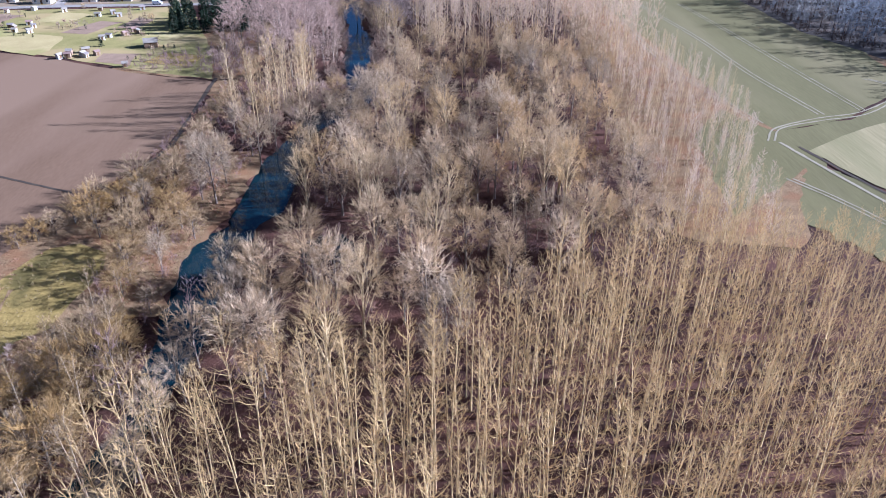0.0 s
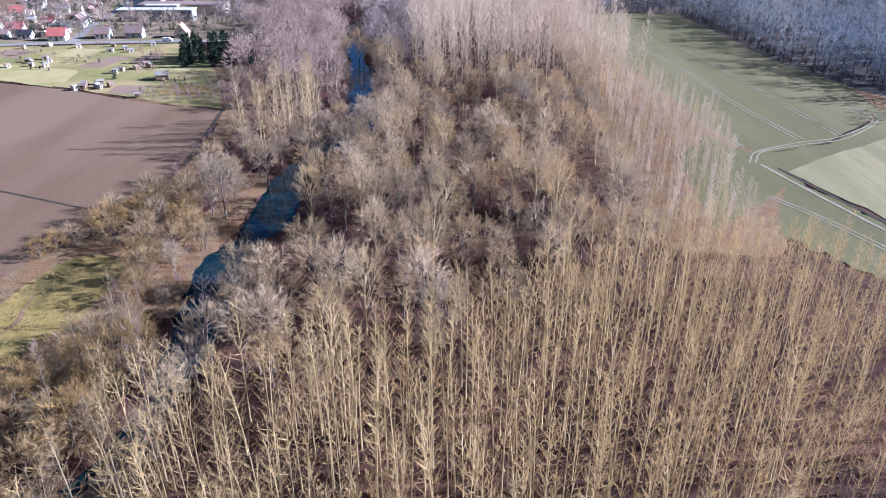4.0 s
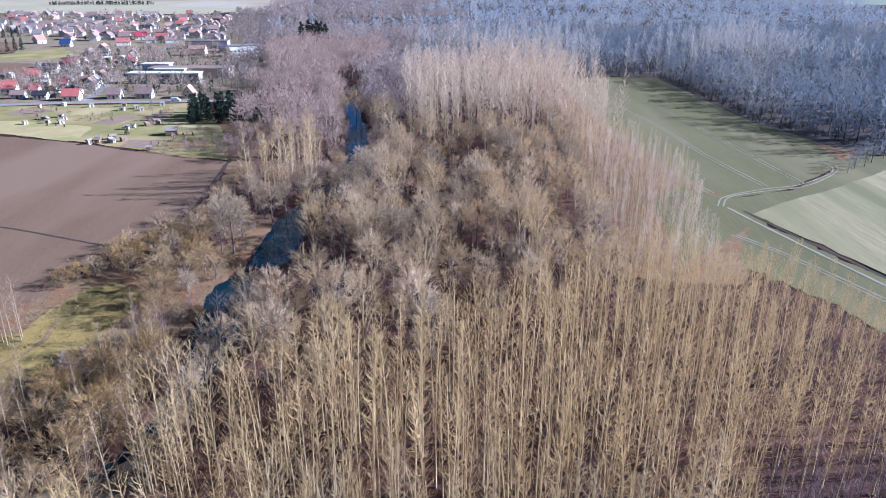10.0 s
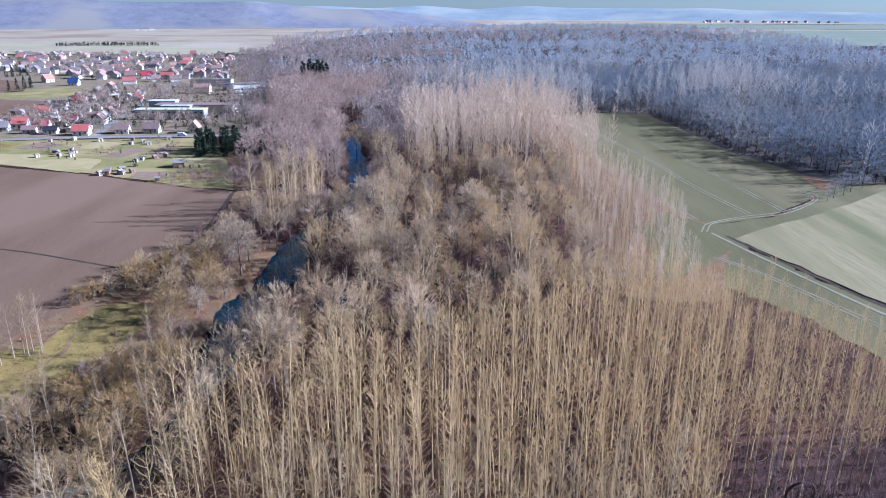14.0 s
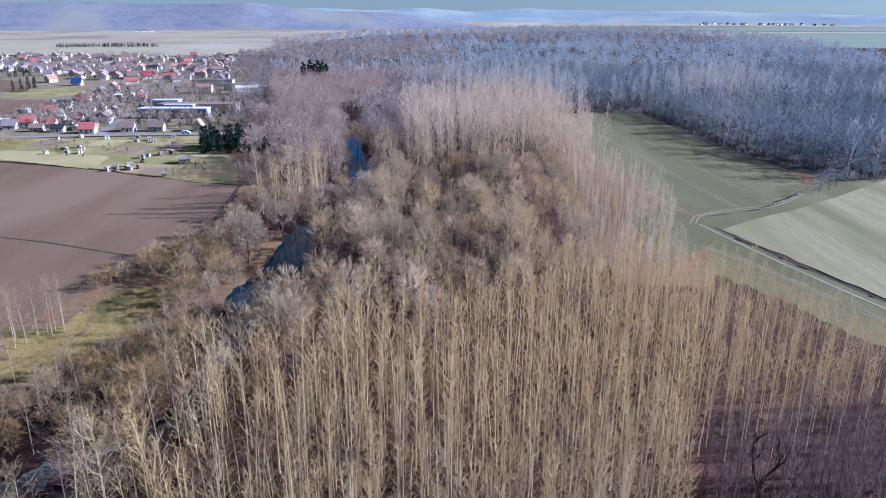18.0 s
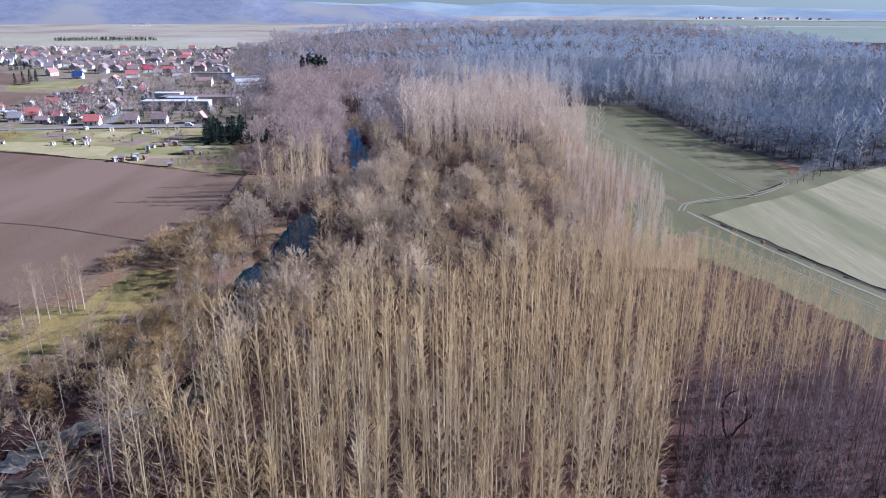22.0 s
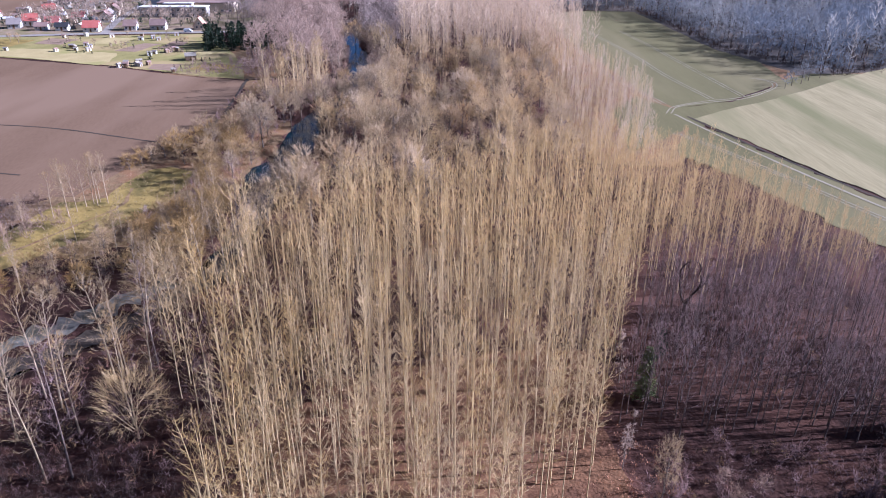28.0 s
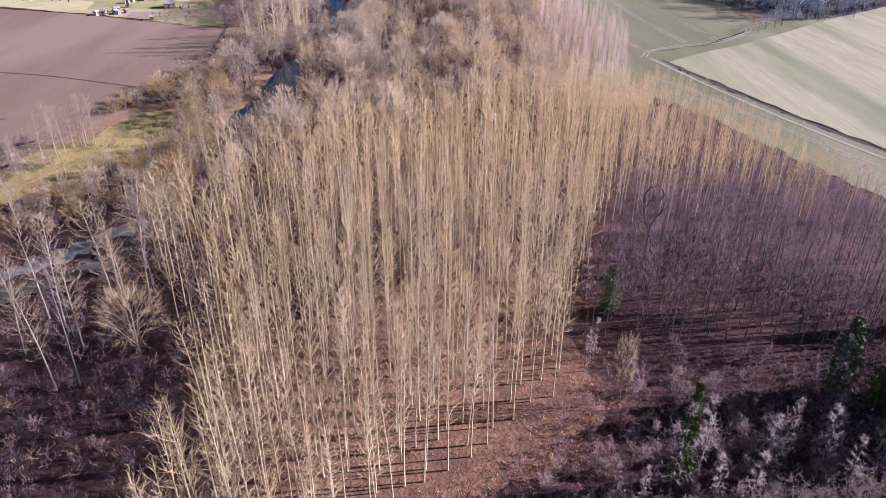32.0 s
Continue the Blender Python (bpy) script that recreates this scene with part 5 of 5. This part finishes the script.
    w = child("window", WINDOW_ME, parent, pose(x, y, z, 0, 0, turn))
    child("pane", PANE_ME, w)


def gable_wall(w, d, h, rise):
    bm = bmesh.new()
    lo = [bm.verts.new(p) for p in ((-w / 2, -d / 2, -0.2), (w / 2, -d / 2, -0.2), (w / 2, d / 2, -0.2), (-w / 2, d / 2, -0.2))]
    hi = [bm.verts.new(p) for p in ((-w / 2, -d / 2, h), (w / 2, -d / 2, h), (w / 2, d / 2, h), (-w / 2, d / 2, h))]
    r0, r1 = bm.verts.new((-w / 2, 0, h + rise)), bm.verts.new((w / 2, 0, h + rise))
    bm.faces.new(lo[::-1])
    bm.faces.new((lo[0], lo[1], hi[1], hi[0]))
    bm.faces.new((lo[2], lo[3], hi[3], hi[2]))
    bm.faces.new((lo[1], lo[2], hi[2], r1, hi[1]))
    bm.faces.new((lo[3], lo[0], hi[0], r0, hi[3]))
    bm.faces.new((hi[0], hi[1], r1, r0))
    bm.faces.new((hi[2], hi[3], r0, r1))
    return bm


def gable_roof(w, d, h, rise, over=0.5, thick=0.25):
    bm = bmesh.new()
    k = rise / (d / 2)
    for s in (-1, 1):
        a, b = (s * (d / 2 + over), h - over * k + 0.04), (0, h + rise + 0.04)
        p = [bm.verts.new((x, yy, zz + up)) for up in (0, thick) for x in (-w / 2 - over, w / 2 + over) for yy, zz in (a, b)]
        for q in ((0, 1, 3, 2), (4, 6, 7, 5), (0, 2, 6, 4), (0, 4, 5, 1), (2, 3, 7, 6), (1, 5, 7, 3)):
            bm.faces.new([p[i] for i in q])
    bmesh.ops.recalc_face_normals(bm, faces=bm.faces)
    return bm


def house(x, y, turn, w, d, h, rise, wall, roof, label, full=True, group="village houses"):
    ob = new("house")
    w, d, h, rise = w * 0.78, d * 0.80, h * 0.88, rise * 0.80
    ob.matrix_basis = pose(x, y, 0, 0, 0, turn)
    part("wall", gable_wall(w, d, h, rise), M[wall], ob)
    rf = part("roof", gable_roof(w, d, h, rise), M[roof], ob)
    bm = add_box(bmesh.new(), w * 0.18, w * 0.18 + 0.7, 0.4, 1.1, h + rise * 0.5, h + rise + 0.9)
    part("chimney", bm, M["brick"], rf, "brick chimney")
    if full:
        part("door", add_box(bmesh.new(), -0.5, 0.5, -d / 2 - 0.06, -d / 2 + 0.02, 0, 2.05), M["door"], ob)
        for wx_ in (-w * 0.32, w * 0.32):
            window(ob, wx_, -d / 2 - 0.02, 0.95, 0)
            window(ob, wx_, d / 2 + 0.02, 0.95, 180)
        for s, tn in ((1, 90), (-1, -90)):
            for wy_ in (-d * 0.22, d * 0.22):
                window(ob, s * (w / 2 + 0.02), wy_, 0.95, tn)
            window(ob, s * (w / 2 + 0.02), 0, h + 0.35, tn)
    return tagged(ob, label, "house", group)


ROOF_WORDS = {"red": "red-tiled", "crimson": "crimson-tiled", "orange": "orange-tiled", "brown": "brown-tiled", "slate": "grey-roofed", "black": "black-roofed", "blue": "dark-blue-roofed"}
WALL_WORDS = {"render": "white", "cream": "cream", "greywall": "grey"}


def row_of_houses(rows):
    for x, y, turn, w, d, h, rise, wall, roof in rows:
        house(x, y, turn, w, d, h, rise, wall, roof, f"{WALL_WORDS[wall]} rendered house with {ROOF_WORDS[roof]} gable roof")


row_of_houses([(-208, 413, 8, 11, 8.5, 3.2, 4.0, "render", "red"), (-215, 431, 98, 9, 8, 3.4, 3.6, "render", "black"), (-215, 450, 98, 9, 8.5, 4, 4, "render", "brown"), (-223, 482, 98, 9, 8, 4, 3.6, "cream", "brown"), (-240, 431, 10, 10, 8, 3.2, 3.8, "render", "red"),
               (-256, 436, 12, 11, 9, 3.6, 4.2, "render", "red"), (-267, 481, 20, 10, 8, 4, 4, "render", "red"), (-271, 510, 15, 11, 9, 4, 4, "render", "black")])
row_of_houses([(-275, 546, 10, 12, 8.5, 3.4, 4, "render", "red"), (-281, 588, 95, 11, 9, 5, 4, "render", "slate"), (-286, 622, 95, 11, 9, 5.5, 4, "render", "orange"), (-235, 552, 100, 10, 9, 3.6, 5, "render", "crimson"), (-187, 419, 8, 9, 8, 3.2, 3.6, "render", "brown"),
               (-171, 421, 5, 11, 8, 3.4, 3.6, "greywall", "brown"), (-146.5, 423, 95, 8.5, 7.5, 3.0, 5.2, "cream", "orange"), (-260, 424, 15, 9, 8, 3.2, 3.6, "greywall", "slate")])
row_of_houses([(-342, 671, 5, 11, 9, 3.4, 4.5, "render", "blue"), (-380, 697, 60, 11, 9, 4, 4.5, "cream", "orange"), (-451, 808, 20, 18, 12, 5, 5, "render", "slate"), (-240, 417, 8, 9, 6, 2.8, 2.4, "greywall", "brown"), (-219, 464, 98, 8.5, 8, 3.6, 3.6, "render", "slate"),
               (-227, 416, 8, 9, 6.5, 2.8, 2.4, "render", "black"), (-246, 494, 15, 10, 8, 3.6, 3.2, "cream", "slate"), (-262, 556, 12, 10, 8, 3.6, 3.6, "greywall", "brown")])
row_of_houses([(-235, 455, 10, 9, 7, 3, 3, "render", "red"), (-302, 737, 20, 14, 9, 4, 4.5, "render", "crimson"), (-318, 741, 95, 10, 8, 4, 4.5, "render", "brown"), (-368, 820, 10, 16, 9, 4, 4.5, "render", "orange"), (-243, 575, 98, 10, 8, 4, 4, "render", "slate"), (-252, 600, 98, 10, 8, 4, 4, "cream", "brown"),
               (-205, 522, 98, 9, 8, 3.6, 3.6, "render", "red"), (-290, 455, 15, 10, 8, 3.4, 3.6, "render", "red"), (-300, 430, 12, 10, 8, 3.4, 3.6, "render", "slate")])
rng = random.Random(7)
spots = []
for _ in range(5000):
    y = rng.uniform(585, 1060)
    x = rng.uniform(-0.62 * y, -0.27 * y - 20)
    if (x > -345 and y < 640) or (x < -300 and y < 720) or (x < -380 and y < 760) or any((x - a) ** 2 + (y - b) ** 2 < 14.5**2 for a, b in spots) or (-262 < x < -140 and y < 700) or (x > -330 and 625 < y < 680):
        continue
    spots.append((x, y))
spots = spots[:165]
for x, y in spots:
    wall = rng.choice(("render", "render", "render", "cream", "greywall"))
    roof = rng.choice(("red", "brown", "brown", "brown", "slate", "slate", "slate", "orange", "black", "brown"))
    house(x, y, rng.choice((8, 12, 95, 100, 20)), rng.uniform(9, 15), rng.uniform(7.5, 9.5), rng.uniform(3, 5.2), rng.uniform(3.0, 4.6), wall, roof, f"{WALL_WORDS[wall]} rendered village house with {ROOF_WORDS[roof]} gable roof", False, "far village houses")


def block(name, x, y, turn, w, d, h, wall, roof, label, rows, cols):
    """A long flat-roofed building with rows of windows."""
    ob = new(name)
    ob.matrix_basis = pose(x, y, 0, 0, 0, turn)
    part("wall", add_box(bmesh.new(), -w / 2, w / 2, -d / 2, d / 2, -0.2, h), M[wall], ob)
    bm = add_box(bmesh.new(), -w / 2 - 0.5, w / 2 + 0.5, -d / 2 - 0.5, d / 2 + 0.5, h + 0.005, h + 0.4)
    add_box(bm, -w / 2 + 1, w / 2 - 1, -d / 2 + 1, d / 2 - 1, h + 0.4, h + 0.5)
    part("roof", bm, M[roof], ob)
    for r in range(rows):
        for c in range(cols):
            wd = child("window", WINDOW_ME, ob, pose(-w / 2 + (c + 0.5) * w / cols, -d / 2 - 0.02, 0.9 + r * 3.0) @ Matrix.Diagonal((1.6, 1, 1.1, 1)))
            child("pane", PANE_ME, wd)
    return tagged(ob, label, "building")


block("school_building", -179, 474, 2, 44, 9, 6.2, "greywall", "flatroof", "long two-storey building with pale flat roof", 2, 13)
block("hall_building", -170, 496, 2, 52, 14, 6.5, "cream", "brown", "long low hall with brownish roof", 1, 10)
block("hall_annex", -196, 506, 2, 18, 8, 7.5, "render", "flatroof", "white annex with pale flat roof", 1, 4)
block("hall_annex", -180, 486.0, 2, 19, 5, 6.8, "cream", "flatroof", "cream annex with pale flat roof", 1, 4)
block("white_building", -166, 612, 26, 27, 11, 8.5, "render", "slate", "white three-storey block with rows of windows", 2, 9)
block("workshop_building", -213, 664, 6, 36, 12, 6.5, "render", "slate", "long pale workshop with a strip of windows", 1, 9)
house(-205, 614, 5, 16, 12, 6, 3, "cream", "orange", "large cream hall with orange-tiled gable roof", False)
block("workshop_building", -184, 640, 8, 22, 12, 5.0, "greywall", "blue", "low workshop with a blue roof", 1, 5)


def shed(x, y, turn, w, d, h, wall, roof, label):
    ob = new("garden_shed")
    ob.matrix_basis = pose(x, y, 0, 0, 0, turn)
    part("wall", gable_wall(w, d, h, d * 0.28), M[wall], ob)
    part("roof", gable_roof(w, d, h, d * 0.28, 0.25, 0.1), M[roof], ob)
    part("door", add_box(bmesh.new(), -0.4, 0.4, -d / 2 - 0.04, -d / 2 + 0.02, 0, min(1.9, h - 0.1)), M["door"], ob)
    return tagged(ob, label, "shed", "allotment sheds")


shed(-123, 331, 20, 5.0, 4.5, 2.2, "shed_wood", "greenroof", "dark wooden summer house with grey-brown roof")
rng = random.Random(9)
for x, y in ((-122, 303), (-145, 322), (-142, 315), (-144, 317), (-141, 349), (-139.5, 355), (-146, 345), (-193, 358), (-190, 353), (-186, 361), (-191, 367), (-151, 313), (-148.5, 314.5), (-168, 384), (-158, 384), (-153, 399), (-188, 393), (-163, 389), (-172, 396), (-204, 396), (-214, 390), (-147, 341), (-150, 319), (-139, 318), (-137, 352), (-199, 350), (-196, 361), (-183, 352), (-226, 352), (-250, 350)):
    wall = rng.choice(("shed_white", "greywall", "shed_wood", "shed_wood"))
    roof = rng.choice(("greenroof", "brown", "greenroof", "slate"))
    shed(x, y, rng.uniform(0, 90), rng.uniform(1.6, 2.6), rng.uniform(1.4, 1.9), rng.uniform(1.4, 1.7), wall, roof, ("white-painted" if wall == "shed_white" else "weathered grey") + " garden shed on the allotment grass")
for name, poly, key, words in (("dug_plot", [(-150, 362), (-141, 360), (-139, 378), (-149, 381)], "plot", "dug brown vegetable plot"), ("dug_plot", [(-222, 372), (-206, 369), (-203, 384), (-220, 388)], "plot", "dug brown vegetable plot"),
                               ("grass_plot", [(-134, 336), (-118, 334), (-116, 352), (-131, 356)], "tan", "pale dry grass plot"), ("grass_plot", [(-192, 372), (-176, 370), (-172, 388), (-190, 392)], "tan", "pale dry grass plot"), ("grass_plot", [(-118, 308), (-100, 304), (-97, 318), (-114, 322)], "meadow", "rough grass plot"),
                               ("grass_plot", [(-252, 366), (-230, 362), (-226, 382), (-250, 386)], "meadow", "rough grass plot")):
    sheet(name, poly, 0.10, M[key], words + " in the allotments", "garden ground")
sg = random.Random(21)
for i in range(46):
    x, y = sg.choice(((-192, 358), (-143, 318), (-141, 350), (-170, 362), (-120, 328), (-160, 388), (-205, 380), (-110, 312), (-140, 372)))
    x, y = x + sg.gauss(0, 6), y + sg.gauss(0, 5)
    if inside([(-95, 300), (-157, 322), (-210, 336), (-260, 352), (-240, 388), (-145, 402), (-128, 396)], x, y):
        k = sg.choice(("garden_tree", "garden_tree", "shrub", "bush_yew"))
        plant(k, "garden_shrub", x, y, sg.uniform(0.14, 0.3) * (3 if k == "shrub" else 1), i, "small dark evergreen bush in the allotments" if k == "bush_yew" else "small bare fruit bush in the allotments", "shrub", "allotment shrubs", i)
for i, (x, y, k, s) in enumerate(((-143, 331, "yew", 0.35), (-140, 371, "broad", 0.35), (-138, 372, "broad", 0.3), (-175, 361, "broad", 0.2), (-170, 363, "broad", 0.22), (-178, 345, "yew", 0.14), (-187, 347, "yew", 0.16), (-183, 347, "yew", 0.14), (-116, 326, "yew", 0.2), (-113, 329, "yew", 0.16), (-122, 313, "yew", 0.12), (-163, 391, "yew", 0.15), (-180, 396, "broad", 0.25), (-230, 372, "broad", 0.4), (-236, 375, "broad", 0.35), (-118, 320, "broad", 0.25), (-205, 375, "broad", 0.3))):
    plant(k, "garden_shrub", x, y, s, i, "small dark evergreen bush in the allotments" if k == "yew" else "small bare fruit tree in the allotments", "shrub", "allotment shrubs", i, 1.6 if k == "yew" else 1.0)
rng = random.Random(11)
for i in range(46):
    x, y = rng.uniform(-128, -84), rng.uniform(352, 382)
    plant("yew", "conifer_tree", x, y, rng.uniform(0.75, 1.15), i, "dark green conifer in a dense clump", "tree", "conifer clump", i, rng.uniform(0.9, 1.3))
vg = random.Random(13)
gx_, gy_, gk = [], [], []
for _ in range(1150):
    y = vg.uniform(421, 1060) if vg.random() < 0.6 else vg.uniform(421, 620)
    x = vg.uniform(-0.62 * y, -0.26 * y - 20) if y > 600 else vg.uniform(-320, -140)
    if abs(x + 178) < 32 and 462 < y < 520 or (x < -278 and y < 720):
        continue
    gx_.append(x), gy_.append(y), gk.append(vg.random())
gx_, gy_, gk = np.array(gx_), np.array(gy_), np.array(gk)
sel = gk < 0.35
thicket("village_trees", [("garden_tree", gx_[~sel], gy_[~sel], 0.30 + 0.38 * gk[~sel], gk[~sel] * 50), ("bush_yew", gx_[sel], gy_[sel], 0.4 + 1.2 * gk[sel], gk[sel] * 60)], "bare garden trees and dark evergreens between the houses", "trees")
for i, (x, y) in enumerate(((-375, 625), (-372, 632), (-370, 640), (-368, 645), (-371, 652), (-444, 748), (-440, 756), (-436, 760), (-447, 742))):
    plant("yew", "conifer_tree", x, y, 0.8 + 0.12 * (i % 3), i, "dark conifer beside village fields", "tree", "village conifers", i)


og = random.Random(31)
made = 0
while made < 60:
    x, y = og.uniform(-300, -185), og.uniform(418, 600)
    if -206 + (y - 406) * -0.2 < x < -190 - (y - 406) * 0.16 or x > -196 - (y - 406) * 0.16 or any(abs(x - o.location.x) + abs(y - o.location.y) < 10 for o in scene.objects if o.name.startswith(("house", "outbuilding"))):
        made += 0.2
        continue
    made += 1
    w, d, h = og.uniform(3.5, 7), og.uniform(3, 4.5), og.uniform(2.2, 2.9)
    ob = new("outbuilding")
    ob.matrix_basis = pose(x, y, 0, 0, 0, og.choice((8, 98, 12)))
    part("wall", gable_wall(w, d, h, 0.9), M[og.choice(("render", "greywall", "cream"))], ob)
    part("roof", gable_roof(w, d, h, 0.9, 0.3, 0.12), M[og.choice(("slate", "brown", "flatroof", "slate"))], ob)
    part("door", add_box(bmesh.new(), -1.1, 1.1, -d / 2 - 0.05, -d / 2 + 0.02, 0, 2.0), M["door"], ob)
    tagged(ob, "low rendered garage or outbuilding in a back yard", "outbuilding", "back yard outbuildings")


def van(x, y, turn):
    ob = new("van")
    ob.matrix_basis = pose(x, y, 0.08, 0, 0, turn)
    bm = bmesh.new()
    side = ((-2.4, 0.35), (2.4, 0.35), (2.4, 1.1), (1.55, 1.25), (0.95, 1.95), (-2.4, 1.95))
    a, b = ([bm.verts.new((px_, s * 0.95, pz)) for px_, pz in side] for s in (-1, 1))
    bm.faces.new(a), bm.faces.new(b[::-1])
    for i in range(6):
        bm.faces.new((a[i], b[i], b[(i + 1) % 6], a[(i + 1) % 6]))
    bmesh.ops.recalc_face_normals(bm, faces=bm.faces)
    bmesh.ops.bevel(bm, geom=bm.edges[:], offset=0.08, segments=1, affect="EDGES")
    part("body", bm, M["carwhite"], ob)
    for s in (-0.97, 0.97):
        part("window", add_box(bmesh.new(), 0.1, 1.1, min(s, s * 0.97), max(s, s * 0.97), 1.25, 1.75), M["glass"], ob)
        for wx_ in (-1.5, 1.5):
            bm = bmesh.new()
            bmesh.ops.create_cone(bm, cap_ends=True, segments=14, radius1=0.34, radius2=0.34, depth=0.22, matrix=pose(wx_, s * 0.9, 0.34, 90))
            part("wheel", bm, M["rubber"], ob)
    return tagged(ob, "white delivery van parked on the village road", "van")


van(-150, 410.5, 4)

# ---- far land ----
sheet("village_pasture", [(-352, 570), (-306, 583), (-300, 610), (-341, 660), (-375, 615)], 0.06, M["lawn"], "yellow-green pasture behind the houses", "field")
sheet("village_soil", [(-290, 470), (-283, 492), (-288, 534), (-312, 560), (-420, 575), (-420, 480)], 0.06, M["plough"], "brown ploughed strip behind the houses", "field")
sheet("village_soil", [(-369, 612), (-361, 622), (-399, 700), (-460, 725), (-500, 640)], 0.06, M["plough"], "brown ploughed strip behind the houses", "field")
sheet("village_ground", [(-110, 416), (-420, 372), (-700, 900), (-650, 1070), (-258, 1078), (-205, 800), (-132, 620), (-112, 500)], 0.02, M["yard"], "mixed gardens and yards of the village", "ground")
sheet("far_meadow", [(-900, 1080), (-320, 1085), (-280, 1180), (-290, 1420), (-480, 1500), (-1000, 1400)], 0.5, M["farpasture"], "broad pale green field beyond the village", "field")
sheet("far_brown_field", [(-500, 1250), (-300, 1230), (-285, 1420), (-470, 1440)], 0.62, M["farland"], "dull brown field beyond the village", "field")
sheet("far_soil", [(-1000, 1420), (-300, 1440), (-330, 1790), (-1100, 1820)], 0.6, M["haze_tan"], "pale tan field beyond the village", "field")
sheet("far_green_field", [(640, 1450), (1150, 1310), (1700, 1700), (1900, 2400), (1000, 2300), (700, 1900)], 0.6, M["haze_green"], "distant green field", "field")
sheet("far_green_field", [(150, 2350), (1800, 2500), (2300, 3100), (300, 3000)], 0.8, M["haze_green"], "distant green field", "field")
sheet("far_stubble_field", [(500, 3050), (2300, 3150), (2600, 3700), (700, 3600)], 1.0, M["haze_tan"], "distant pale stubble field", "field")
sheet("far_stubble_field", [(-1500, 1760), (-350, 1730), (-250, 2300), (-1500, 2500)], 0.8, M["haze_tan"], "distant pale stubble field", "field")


def ridge(name, line, height, width, seed, label, cover="hill"):
    """A long rounded hill along a line of points."""
    pts = smooth_line(line, 60)
    n, k = len(pts), 11
    d = np.gradient(pts, axis=0)
    d /= np.linalg.norm(d, axis=1)[:, None]
    s = np.stack([-d[:, 1], d[:, 0]], 1)
    v = []
    for i in range(n):
        end = math.sin(math.pi * min(1, max(0, i / (n - 1)))) ** 0.5
        for j in range(k):
            u = j / (k - 1) * 2 - 1
            h = height * end * math.cos(u * math.pi / 2) ** 1.5 * (1 + 0.22 * noise.noise(Vector((pts[i][0] / 300, pts[i][1] / 300, seed + u))))
            v.append((*(pts[i] + s[i] * u * width), h - 1.0))
    i, j = np.meshgrid(np.arange(n - 1), np.arange(k - 1), indexing="ij")
    a = (i * k + j).ravel()
    me = mesh_of(name, v, np.stack([a, a + k, a + k + 1, a + 1], 1), [M[cover]])
    me.polygons.foreach_set("use_smooth", np.ones(len(me.polygons), bool))
    return tagged(new(name, me), label, "hill", "", "structure")


ridge("backdrop_hill", [(-2700, 1900), (-1900, 2200), (-1000, 2500), (-650, 2600), (-300, 2750), (0, 3000)], 82, 330, 1.0, "distant wooded hill with haze put into its colour")
ridge("backdrop_hill", [(-2900, 2900), (-2000, 3600), (-1000, 4050), (0, 4250), (1100, 4150), (2100, 3700), (2900, 2900)], 62, 420, 5.0, "distant ridge along the horizon, blue haze put into its colour", "hazed_hill")
hg = random.Random(5)
for i in range(34):
    wall, roof = hg.choice(("render", "render", "cream")), hg.choice(("red", "brown", "slate"))
    house(hg.uniform(1150, 1750), hg.uniform(3320, 3480), hg.uniform(0, 180), hg.uniform(14, 24), hg.uniform(9, 12), hg.uniform(5, 8), 4, wall, roof, f"{WALL_WORDS[wall]} house with {ROOF_WORDS[roof]} roof in a distant village", False, "distant village houses")
for x, y in ((-850, 2080), (-835, 2090), (-868, 2075), (-905, 1340), (-890, 1336)):
    house(x, y, 20, 18, 10, 5, 4, "render", "slate", "white farm building with grey roof among far fields", False, "far farm buildings")
hx, hy, rng = scatter([(-680, 1280), (-648, 1296), (-516, 1314), (-516, 1326), (-650, 1312), (-690, 1296)], 4.2, 71, 0.5, 0, 0.95)
thicket("far_hedge", [("bush_yew", hx, hy, rng.uniform(0.4, 0.95, len(hx)), rng.uniform(0, 6, len(hx)))], "dark evergreen hedge across distant fields", "hedge")
